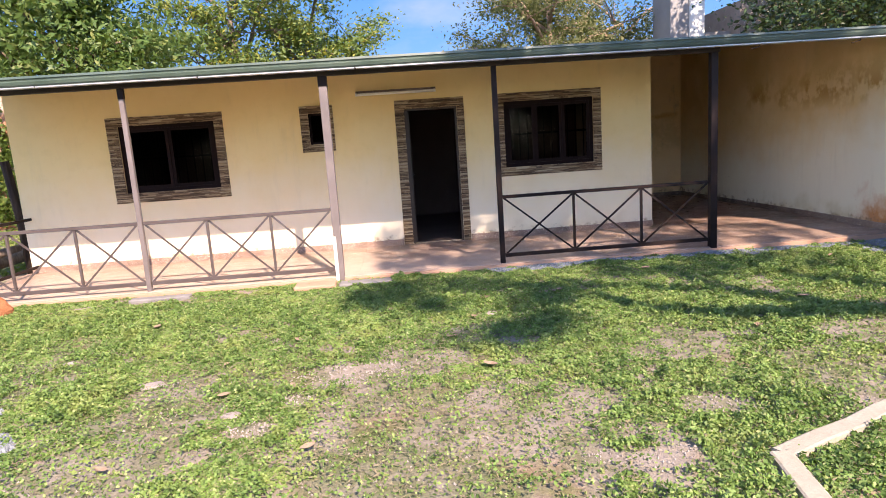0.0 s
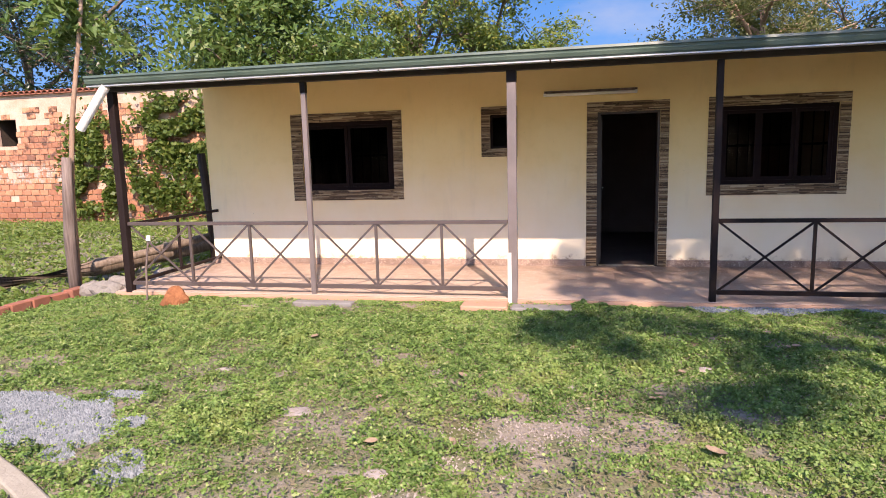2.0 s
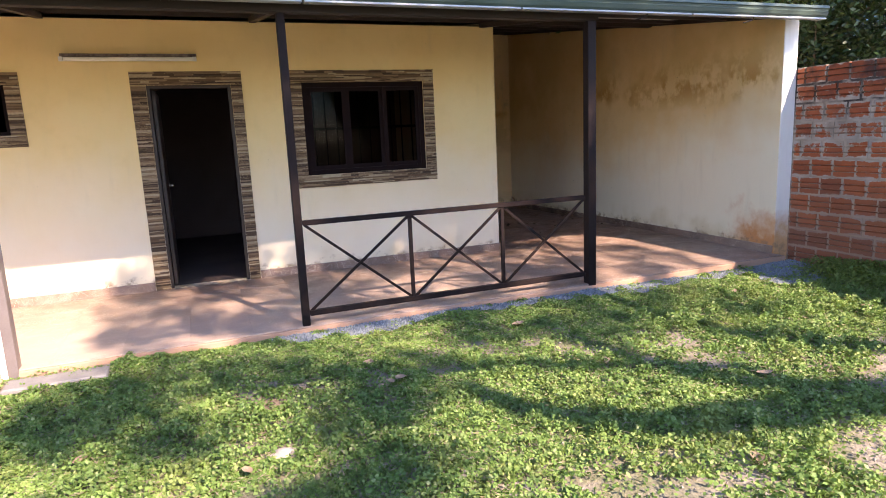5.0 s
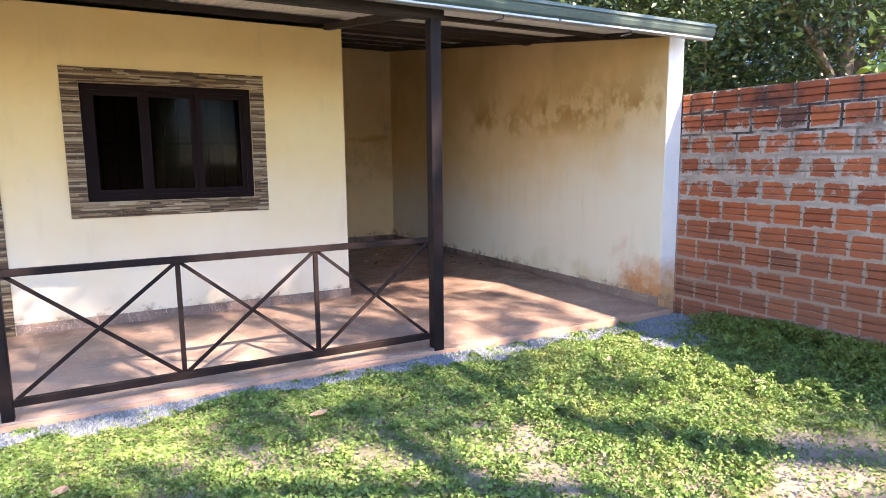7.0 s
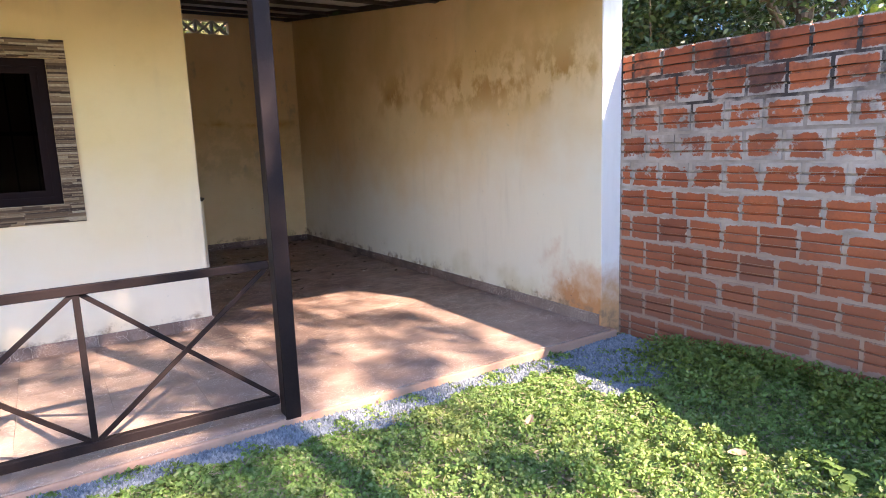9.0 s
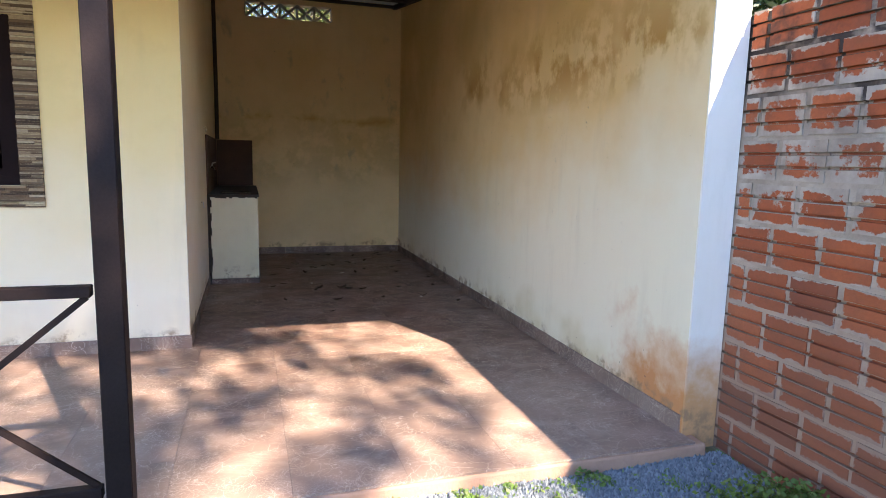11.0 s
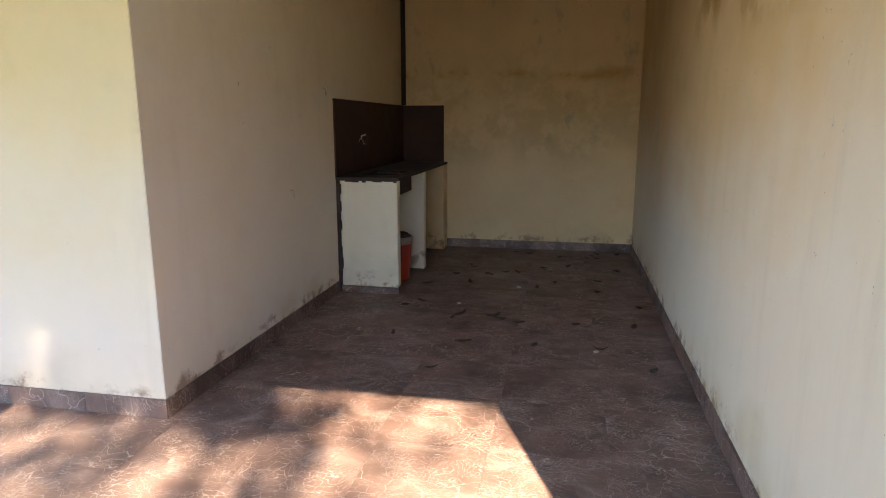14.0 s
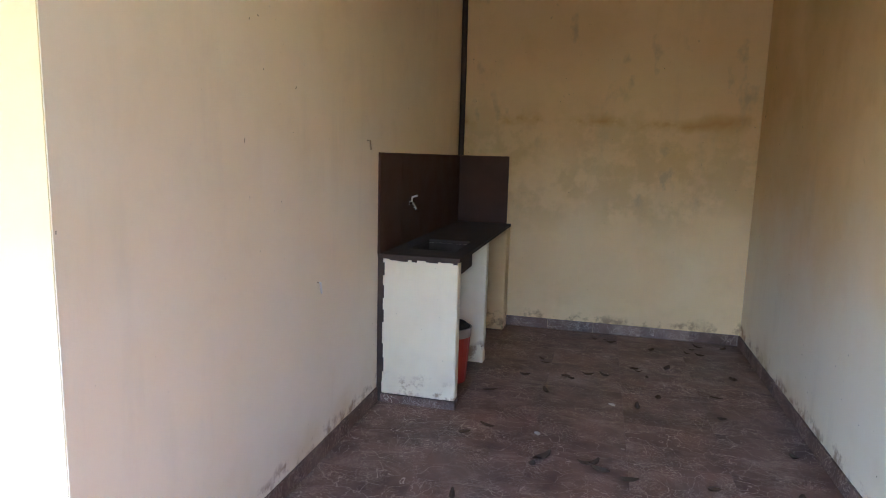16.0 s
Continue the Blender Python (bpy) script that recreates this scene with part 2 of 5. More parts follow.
def tile_mat(name, dark):
    """Glazed brown stone tile with pale crackled veins; each tile shifts its pattern."""
    s = Nodes(name)
    p = s.pos()
    rnd = s.n("ObjectInfo").outputs["Random"]
    sh = s.n("VectorMath")
    s.put(sh.inputs[0], p)
    comb = s.n("CombineXYZ", X=s.math("MULTIPLY", rnd, 7.0), Y=s.math("MULTIPLY", rnd, 13.0), Z=s.math("MULTIPLY", rnd, 3.0))
    s.put(sh.inputs[1], comb.outputs[0])
    q = sh.outputs[0]
    warp = s.n("TexNoise", Vector=q, Scale=5.0, Detail=4.0)
    wq = s.n("VectorMath")
    wq.operation = "MULTIPLY_ADD"
    s.put(wq.inputs[0], warp.outputs["Color"])
    wq.inputs[1].default_value = (0.28, 0.28, 0.28)
    s.put(wq.inputs[2], q)

    def veins(scale, width):
        v = s.n("TexVoronoi", Vector=s.n("Mapping", Vector=wq.outputs[0], Scale=(1.0, 1.5, 1.0)).outputs[0], Scale=scale)
        v.feature = "DISTANCE_TO_EDGE"
        return s.ramp(v.outputs["Distance"], width, 0.0)

    patch = s.ramp(s.noise(q, 3.2, 4), 0.46, 0.62)
    vary = s.ramp(s.noise(q, 2.1, 3), 0.42, 0.62)
    f = s.math("MAXIMUM", s.math("MULTIPLY", veins(6.0, 0.011), s.math("MULTIPLY", vary, 1.0)), s.math("MULTIPLY", veins(15.0, 0.024), s.math("MULTIPLY", patch, 1.0)))
    hair = s.math("MULTIPLY", veins(38.0, 0.055), s.ramp(s.noise(q, 5.0, 4, 0.6), 0.44, 0.60, 0.0, 0.6))
    f = s.math("MAXIMUM", f, hair)
    haze = s.math("MULTIPLY", s.ramp(s.noise(q, 3.4, 6, 0.72, (1.0, 1.7, 1.0), 0.8), 0.50, 0.70, 0.0, 0.6), s.ramp(s.noise(q, 60.0, 4, 0.7), 0.3, 0.7, 0.35, 1.0))
    cloud = s.noise(q, 4.0, 5, 0.6)
    base = s.mix(s.ramp(cloud, 0.35, 0.65), tuple(c * dark for c in (0.092, 0.048, 0.035)), tuple(c * dark for c in (0.215, 0.124, 0.092)))
    base = s.mix(haze, base, tuple(c * dark for c in (0.46, 0.36, 0.29)))
    # paler towards the front and left: sunlight on the porch floor, painted in
    sun_pale = s.math("MULTIPLY", s.ramp(s.xyz(p)[1], 10.6, 8.4, 0.0, 0.45), s.ramp(s.xyz(p)[0], 4.4, 0.5, 0.55, 1.5))
    # patchy dust plus that painted sunlight
    dust_sun = s.math("ADD", s.ramp(s.noise(p, 1.1, 5, 0.6), 0.42, 0.7, 0.0, 0.10), sun_pale)
    col = s.mix(dust_sun, s.mix(s.math("MULTIPLY", f, 0.85), base, (0.72, 0.60, 0.50)), (0.60, 0.45, 0.36))
    return s.done(col, s.ramp(s.noise(p, 2.5, 4), 0.3, 0.7, 0.42, 0.62), 0, cloud, 0.06, 0.004, 0.4)


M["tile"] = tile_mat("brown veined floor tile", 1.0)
M["skirting"] = tile_mat("brown veined skirting tile", 0.85)
M["slab"] = plain("dusty pink-brown screed", (0.38, 0.225, 0.155), (0.46, 0.285, 0.20), 3, 0.85, 0, 0.4, 0.2, 50, 0.01)


def brick_mat(name, smear, hue, edges=True):
    """Hollow clay block: orange to red, sooty, with mortar slurry smeared over the edges."""
    s = Nodes(name)
    p, o = s.pos(), s.obj()
    rnd = s.n("ObjectInfo").outputs["Random"]
    rnd2 = s.n("NewGeometry").outputs["Random Per Island"]
    x, y, z = s.xyz(p)
    ox, oy, oz = s.xyz(o)
    tone = s.mix(rnd, hue, tuple(c * k for c, k in zip(hue, (0.62, 0.55, 0.6))))
    fine = s.noise(p, 60, 4, 0.6)
    col = s.mix(s.ramp(fine, 0.3, 0.75, 0.0, 0.4), tone, (0.20, 0.07, 0.035))
    edge = s.math("MAXIMUM", s.ramp(s.math("ABSOLUTE", oy), 0.085, 0.118), s.ramp(s.math("ABSOLUTE", oz), 0.058, 0.084)) if edges else 0.0
    col = s.mix(s.ramp(rnd, 0.93, 0.97, 0.0, 0.6), col, (0.12, 0.075, 0.06))
    col = s.mix(s.ramp(s.noise(p, 5.0, 4, 0.65), 0.5, 0.68, 0.0, 0.45), col, (0.22, 0.085, 0.05))
    wide = s.ramp(s.noise(p, 5.5, 3, 0.6), 0.3, 0.7, -0.3, 0.3)
    rough_edge = s.math("ADD", s.math("ADD", s.math("MULTIPLY", edge, 0.8), wide), s.ramp(s.noise(p, 16, 5, 0.7), 0.25, 0.75, -0.4, 0.4))
    zone = s.math("MULTIPLY", s.ramp(z, 0.95, 1.15), s.ramp(z, 1.8, 1.62))
    amount = s.math("ADD", s.math("MULTIPLY", zone, smear), s.ramp(s.noise(p, 1.5, 3), 0.4, 0.7, -0.16, 0.1))
    cover = s.ramp(s.math("ADD", rough_edge, amount), 0.50, 0.64)
    col = s.mix(cover, col, s.mix(s.ramp(s.noise(p, 9, 4), 0.35, 0.65), (0.47, 0.39, 0.33), (0.32, 0.26, 0.22)))
    soot = s.math("MULTIPLY", s.ramp(s.noise(p, 3.4, 5, 0.7), 0.48, 0.64), s.ramp(z, 1.2, 1.9, 0.15, 0.9))
    col = s.mix(soot, col, (0.045, 0.03, 0.028))
    toned = s.ramp(s.math("ADD", z, s.ramp(s.noise(p, 3, 3), 0.2, 0.8, -0.2, 0.2)), 0.95, 0.25, 0.0, 0.65)
    col = s.mix(toned, col, (0.225, 0.095, 0.058))
    return s.done(col, 0.85, 0, fine, 0.4, 0.006, 0.2)


M["brick"] = brick_mat("orange hollow brick", 0.5, (0.47, 0.125, 0.05))
M["far_brick"] = brick_mat("weathered orange brick", 0.6, (0.60, 0.31, 0.18), False)
M["brick_rest"] = brick_mat("orange hollow brick further along", 0.3, (0.47, 0.125, 0.05), False)


def mortar_mat():
    s = Nodes("grey mortar")
    p = s.pos()
    z = s.xyz(p)[2]
    fine = s.noise(p, 40, 4, 0.65)
    col = s.mix(s.ramp(s.noise(p, 6, 4), 0.35, 0.65), (0.46, 0.375, 0.31), (0.31, 0.245, 0.20))
    soot = s.math("MULTIPLY", s.ramp(s.noise(p, 2.6, 5, 0.65), 0.40, 0.62), s.ramp(z, 1.3, 1.75, 0.05, 0.95))
    col = s.mix(soot, col, (0.035, 0.028, 0.026))
    top = s.math("MULTIPLY", s.ramp(s.math("ADD", z, s.ramp(s.noise(p, 2.0, 3), 0.3, 0.7, -0.12, 0.12)), 1.52, 1.62), s.ramp(s.noise(p, 8, 4, 0.6), 0.34, 0.52, 0.0, 0.9))
    col = s.mix(top, col, (0.04, 0.03, 0.028))
    low = s.ramp(s.math("ADD", z, s.ramp(s.noise(p, 3, 3), 0.2, 0.8, -0.2, 0.2)), 1.0, 0.2, 0.0, 0.85)
    return s.done(s.mix(low, col, (0.33, 0.20, 0.14)), 0.92, 0, fine, 0.6, 0.01, 0.2)


M["mortar"] = mortar_mat()
M["lime"] = plain("pale lime render remains", (0.52, 0.42, 0.34), (0.42, 0.26, 0.18), 3, 0.92, 0, 0.6, 0.2, 30, 0.01)
M["roof_tile"] = plain("red roof tile", (0.34, 0.12, 0.07), (0.22, 0.09, 0.06), 6, 0.85)
M["neighbour_white"] = plain("grey cement render", (0.30, 0.29, 0.285), (0.24, 0.23, 0.225), 1.5, 0.9)


def strip_mat():
    s = Nodes("stacked slate strips")
    r = s.n("NewGeometry").outputs["Random Per Island"]
    ramp = s.n("ValToRGB", Fac=r)
    el = ramp.color_ramp.elements
    el[0].position, el[0].color = 0.0, (0.040, 0.022, 0.012, 1)
    el[1].position, el[1].color = 1.0, (0.56, 0.45, 0.29, 1)
    for at, c in ((0.3, (0.14, 0.082, 0.042, 1)), (0.62, (0.27, 0.175, 0.095, 1)), (0.85, (0.40, 0.285, 0.165, 1))):
        e = el.new(at)
        e.color = c
    p = s.pos()
    fine = s.noise(p, 70, 4)
    return s.done(s.mix(s.ramp(fine, 0.3, 0.75, 0, 0.5), ramp.outputs[0], (0.12, 0.085, 0.06)), 0.8, 0, fine, 0.5, 0.006, 0.3)


M["strips"] = strip_mat()


def corrugated():
    s = Nodes("grey zinc sheet")
    p = s.pos()
    big, fine = s.noise(p, 1.2, 5), s.noise(p, 25, 4, 0.6, (1, 0.2, 1))
    col = s.mix(s.ramp(big, 0.35, 0.7), (0.70, 0.67, 0.62), (0.56, 0.52, 0.47))
    col = s.mix(s.ramp(fine, 0.6, 0.8, 0, 0.5), col, (0.22, 0.12, 0.07))
    return s.done(col, 0.5, 0.12, fine, 0.1, 0.003)


M["sheet"] = corrugated()


def leaf_mat(name, ca, cb, cc, rough=0.5, through_light=0.3, patch=1.4, gap_shade=None):
    """Leaves: three tones by leaf and by broad patch, letting light through; optional painted shade in the gaps."""
    s = Nodes(name)
    r = s.n("NewGeometry").outputs["Random Per Island"]
    p = s.pos()
    broad = s.ramp(s.noise(p, patch, 3), 0.35, 0.65)
    col = s.mix(s.ramp(r, 0.75, 1.0, 0, 0.8), s.mix(s.math("MULTIPLY", s.math("ADD", r, broad), 0.5), ca, cb), cc)
    if gap_shade:
        # dark noise paints the shade between clumps of leaves
        col = s.mix(s.ramp(s.noise(p, 11.0, 3, 0.6), 0.36, 0.56, 0.75, 0.0), col, gap_shade)
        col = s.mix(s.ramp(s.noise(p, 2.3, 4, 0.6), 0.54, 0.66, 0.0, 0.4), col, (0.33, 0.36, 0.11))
    s.done(col, rough, 0, None, spec=0.4)
    tr = s.n("BsdfTranslucent", Color=s.mix(0.6, col, (0.22, 0.32, 0.03), "MIX"))
    mx = s.n("MixShader", Fac=through_light)
    s.put(mx.inputs[1], s.bsdf.outputs[0])
    s.put(mx.inputs[2], tr.outputs[0])
    s.put(s.out.inputs[0], mx.outputs[0])
    return s.m


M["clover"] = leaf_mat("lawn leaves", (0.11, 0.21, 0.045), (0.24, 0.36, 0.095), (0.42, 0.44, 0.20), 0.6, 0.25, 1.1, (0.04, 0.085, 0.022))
M["dry_grass"] = leaf_mat("dry lawn litter", (0.21, 0.17, 0.10), (0.30, 0.25, 0.16), (0.15, 0.11, 0.07), 0.8, 0.1)
M["rough_grass"] = leaf_mat("rough grass", (0.09, 0.15, 0.03), (0.15, 0.22, 0.045), (0.26, 0.28, 0.09))
M["tree_leaf"] = leaf_mat("tree leaves", (0.065, 0.125, 0.03), (0.12, 0.19, 0.05), (0.22, 0.24, 0.08), 0.45)
M["airy_leaf"] = leaf_mat("pale feathery leaves", (0.085, 0.14, 0.03), (0.15, 0.205, 0.05), (0.40, 0.33, 0.04), 0.55)
M["olive_leaf"] = leaf_mat("olive leaves", (0.10, 0.115, 0.04), (0.15, 0.155, 0.065), (0.24, 0.21, 0.10), 0.6)
M["dark_leaf"] = leaf_mat("glossy dark leaves", (0.018, 0.04, 0.012), (0.035, 0.07, 0.02), (0.075, 0.10, 0.035), 0.28, 0.05)
M["vine_leaf"] = leaf_mat("vine leaves", (0.06, 0.10, 0.02), (0.11, 0.16, 0.03), (0.20, 0.20, 0.05))
M["banana"] = leaf_mat("banana leaf", (0.12, 0.2, 0.05), (0.16, 0.25, 0.07), (0.2, 0.28, 0.09))


def ground_mat():
    s = Nodes("earth with thin moss")
    p = s.pos()
    broad, mid, fine = s.noise(p, 0.55, 5), s.noise(p, 3.5, 5, 0.65), s.noise(p, 45, 4, 0.65)
    soil = s.mix(s.ramp(mid, 0.35, 0.65), (0.31, 0.26, 0.235), (0.21, 0.165, 0.14))
    soil = s.mix(s.ramp(s.noise(p, 1.7, 3), 0.55, 0.7, 0, 0.6), soil, (0.30, 0.15, 0.09))
    soil = s.mix(s.ramp(fine, 0.35, 0.7, 0, 0.6), soil, (0.34, 0.29, 0.23))
    green = s.mix(s.ramp(fine, 0.35, 0.65), (0.055, 0.09, 0.02), (0.10, 0.14, 0.03))
    f = s.ramp(s.math("ADD", s.math("MULTIPLY", broad, 0.5), s.math("MULTIPLY", mid, 0.5)), 0.46, 0.58, 0.15, 0.75)
    return s.done(s.mix(f, soil, green), 0.95, 0, s.math("ADD", fine, mid), 0.7, 0.02, 0.1)


M["ground"] = ground_mat()


def gravel_mat():
    s = Nodes("blue-grey crushed stone")
    r = s.n("NewGeometry").outputs["Random Per Island"]
    return s.done(s.mix(r, (0.115, 0.135, 0.152), (0.26, 0.288, 0.312)), 0.85, spec=0.3)


M["gravel"] = gravel_mat()
M["sunk_stone"] = plain("dusty pinkish stone", (0.24, 0.205, 0.185), (0.38, 0.335, 0.31), 14, 0.9, 0, 0.5, 0.2)


def glass_mat():
    s = Nodes("dark window glass")
    tr = s.n("BsdfTransparent", Color=(0.5, 0.46, 0.44))
    gl = s.n("BsdfGlossy", Color=(0.8, 0.8, 0.8), Roughness=0.015)
    fr = s.n("Fresnel", IOR=1.11)
    mx = s.n("MixShader", Fac=fr.outputs[0])
    s.put(mx.inputs[1], tr.outputs[0])
    s.put(mx.inputs[2], gl.outputs[0])
    s.put(s.out.inputs[0], mx.outputs[0])
    return s.m


M["glass"] = glass_mat()


# ---- mesh helpers ----
def box(bm, x0, x1, y0, y1, z0, z1):
    vs = [bm.verts.new(c) for c in ((x0, y0, z0), (x1, y0, z0), (x1, y1, z0), (x0, y1, z0), (x0, y0, z1), (x1, y0, z1), (x1, y1, z1), (x0, y1, z1))]
    for f in ((0, 3, 2, 1), (4, 5, 6, 7), (0, 1, 5, 4), (1, 2, 6, 5), (2, 3, 7, 6), (3, 0, 4, 7)):
        bm.faces.new([vs[i] for i in f])
    return vs


def bevelled(bm, width, segments=1):
    bmesh.ops.bevel(bm, geom=list(bm.edges), offset=width, segments=segments, affect="EDGES", profile=0.5)
    return bm


def box_bm(x0, x1, y0, y1, z0, z1, bevel=0.0):
    bm = bmesh.new()
    box(bm, x0, x1, y0, y1, z0, z1)
    return bevelled(bm, bevel) if bevel else bm


def to_mesh(bm, name, material, smooth=False):
    me = bpy.data.meshes.new(name)
    bmesh.ops.recalc_face_normals(bm, faces=bm.faces)
    bm.to_mesh(me)
    bm.free()
    me.materials.append(material)
    if smooth:
        me.shade_smooth()
    return me


def part(name, bm, material, parent, label="", smooth=False):
    """One mesh object under a thing or under a part."""
    ob = new(name, to_mesh(bm, name, material, smooth))
    ob.parent = parent
    return tagged(ob, label)


def thing(name, label, category, group="", kind="", bm=None, material=None, smooth=False, at=None):
    ob = new(name, to_mesh(bm, name, material, smooth) if bm else None)
    if at:
        ob.location = at
    return tagged(ob, label, category, group, kind)


def tube(bm, pts, radii, sides=8, cap=True):
    """A tapered tube along a line of points."""
    pts = [Vector(p) for p in pts]
    rings = []
    for i, p in enumerate(pts):
        d = (pts[min(i + 1, len(pts) - 1)] - pts[max(i - 1, 0)]).normalized()
        a = d.cross(Vector((0, 1, 0)) if abs(d.y) < 0.9 else Vector((1, 0, 0))).normalized()
        b = d.cross(a)
        rings.append([bm.verts.new(p + radii[i] * (math.cos(k * math.tau / sides) * a + math.sin(k * math.tau / sides) * b)) for k in range(sides)])
    for r, q in zip(rings, rings[1:]):
        for k in range(sides):
            bm.faces.new((r[k], r[(k + 1) % sides], q[(k + 1) % sides], q[k]))
    if cap:
        bm.faces.new(rings[0][::-1])
        bm.faces.new(rings[-1])
    return bm


def tube_bm(pts, radii, sides=8):
    return tube(bmesh.new(), pts, radii if isinstance(radii, (list, tuple)) else [radii] * len(pts), sides)


def bar(bm, a, b, w, h):
    """A square bar between two points in a plane of constant y; w across y, h across the bar."""
    a, b = Vector(a), Vector(b)
    d = (b - a).normalized()
    n = Vector((-d.z, 0, d.x)) * h / 2
    y = Vector((0, w / 2, 0))
    vs = [bm.verts.new(p + s * n + t * y) for p in (a, b) for s, t in ((-1, -1), (1, -1), (1, 1), (-1, 1))]
    for f in ((0, 1, 2, 3), (7, 6, 5, 4), (0, 4, 5, 1), (1, 5, 6, 2), (2, 6, 7, 3), (3, 7, 4, 0)):
        bm.faces.new([vs[i] for i in f])
    return bm


def extrude_profile(bm, profile, lo, hi, axis="x"):
    """A closed profile in the plane across the axis, drawn out along it."""
    def at(u, v, w):
        return (w, u, v) if axis == "x" else (u, w, v)
    a = [bm.verts.new(at(u, v, lo)) for u, v in profile]
    b = [bm.verts.new(at(u, v, hi)) for u, v in profile]
    n = len(profile)
    for i in range(n):
        bm.faces.new((a[i], a[(i + 1) % n], b[(i + 1) % n], b[i]))
    bm.faces.new(a[::-1])
    bm.faces.new(b)
    return bm


def soup(name, verts, size, material):
    """A mesh of many loose faces with the same number of corners."""
    me = bpy.data.meshes.new(name)
    n = len(verts)
    me.vertices.add(n)
    me.vertices.foreach_set("co", np.ascontiguousarray(verts, dtype=np.float32).ravel())
    me.loops.add(n)
    me.loops.foreach_set("vertex_index", np.arange(n, dtype=np.int32))
    me.polygons.add(n // size)
    me.polygons.foreach_set("loop_start", np.arange(0, n, size, dtype=np.int32))
    me.update(calc_edges=True)
    me.materials.append(material)
    return me


def leaf_soup(name, centres, length, width, material, rng, flat=0.0, droop=0.0):
    """Rhombic leaves at the centres; flat: 0 any way round, 1 lying level."""
    n = len(centres)
    u = rng.normal(size=(n, 3))
    u[:, 2] *= 1 - flat
    u[:, 2] -= droop
    u /= np.linalg.norm(u, axis=1, keepdims=True)
    w = rng.normal(size=(n, 3)) * (1 - 0.75 * flat)
    w[:, 2] += flat * 1.5
    v = np.cross(u, w)
    v /= np.linalg.norm(v, axis=1, keepdims=True) + 1e-9
    s = rng.uniform(0.6, 1.3, (n, 1))
    a, b = u * s * length / 2, v * s * width / 2
    quads = np.stack([centres - a, centres + b - a * 0.1, centres + a, centres - b - a * 0.1], axis=1).reshape(-1, 3)
    return soup(name, quads, 4, material)


GRID = np.random.default_rng(5).random((64, 64))


def patchy(x, y, scale):
    """Smooth value noise from 0 to 1 on the plane."""
    x, y = np.asarray(x, float) / scale + 300.3, np.asarray(y, float) / scale + 300.7
    i, j = np.floor(x).astype(int), np.floor(y).astype(int)
    fx, fy = x - i, y - j
    fx, fy = fx * fx * (3 - 2 * fx), fy * fy * (3 - 2 * fy)

    def g(a, b):
        return GRID[a % 64, b % 64]
    return (g(i, j) * (1 - fx) + g(i + 1, j) * fx) * (1 - fy) + (g(i, j + 1) * (1 - fx) + g(i + 1, j + 1) * fx) * fy


def ground_z(x, y):
    x, y = np.asarray(x, float), np.asarray(y, float)
    z = -0.14 + 0.03 * (patchy(x, y, 0.9) - 0.5) + 0.015 * (patchy(x, y, 0.3) - 0.5)
    z = z + (0.05 - 0.03 * np.clip((x - 4.2) / 1.0, 0, 1)) * np.clip((y - 7.2) / 0.6, 0, 1) * (x > -6.0) * (y < 9)
    z = z + 0.07 * np.clip((x - 5.9) / 0.6, 0, 1) * np.clip((7.3 - y) / 0.5, 0, 1)
    z = z + 0.10 * np.clip((-6.5 - x) / 2.5, 0, 1)
    return z


def blobs(x, y, spots, wob=0.5):
    """How far inside any of the ellipses, with a wobbly rim: above 0 is inside."""
    best = np.full(np.shape(x), -9.0)
    w = wob * (patchy(x, y, 0.22) - 0.5) + wob * (patchy(x + 40, y, 0.6) - 0.5)
    for cx, cy, rx, ry in spots:
        best = np.maximum(best, 1 - np.hypot((x - cx) / rx, (y - cy) / ry) + w)
    return best


# ---- far sky ----
def far_sky_mat():
    s = Nodes("clear blue sky")
    z = s.xyz(s.pos())[2]
    col = s.mix(s.ramp(z, 4.0, 26.0), (0.10, 0.23, 0.43), (0.04, 0.145, 0.36))
    wisp = s.ramp(s.noise(s.pos(), 0.045, 5, 0.55, (1, 1, 2.2)), 0.58, 0.8, 0.0, 0.4)
    em = s.n("Emission", Color=s.mix(wisp, col, (0.27, 0.30, 0.33)), Strength=1.0)
    s.put(s.out.inputs[0], em.outputs[0])
    return s.m


sky_bm = bmesh.new()
rim = [(90 * math.sin(radians(a)), 8 + 90 * math.cos(radians(a))) for a in range(-66, 73, 3)]
lo, hi = [sky_bm.verts.new((x, y, -1.0)) for x, y in rim], [sky_bm.verts.new((x, y, 40.0)) for x, y in rim]
for k in range(len(rim) - 1):
    sky_bm.faces.new((lo[k], lo[k + 1], hi[k + 1], hi[k]))
thing("backdrop", "clear blue sky with thin cloud beyond the trees", "sky", kind="structure", bm=sky_bm, material=far_sky_mat())

# ---- ground ----
def axis_steps(lo, hi, step, reach):
    inner = np.arange(lo, hi + 1e-6, step)
    outer = [1, 2.5, 5, 10, 20, 40, 80, 160, reach]
    return np.concatenate([lo - np.array(outer[::-1], float), inner, hi + np.array(outer, float)])


gx, gy = axis_steps(-9.0, 7.0, 0.125, 600), axis_steps(0.0, 8.0, 0.125, 600)
vx, vy = np.meshgrid(gx, gy)
vz = ground_z(vx, vy)
inside = (vx > -5.6) & (vx < 6.4) & (vy > 8.05) & (vy < 14.4)
vz[inside] = -0.22
nx, ny = len(gx), len(gy)
idx = np.arange(nx * ny).reshape(ny, nx)
faces = np.stack([idx[:-1, :-1], idx[:-1, 1:], idx[1:, 1:], idx[1:, :-1]], axis=-1).reshape(-1, 4)
gm = bpy.data.meshes.new("ground")
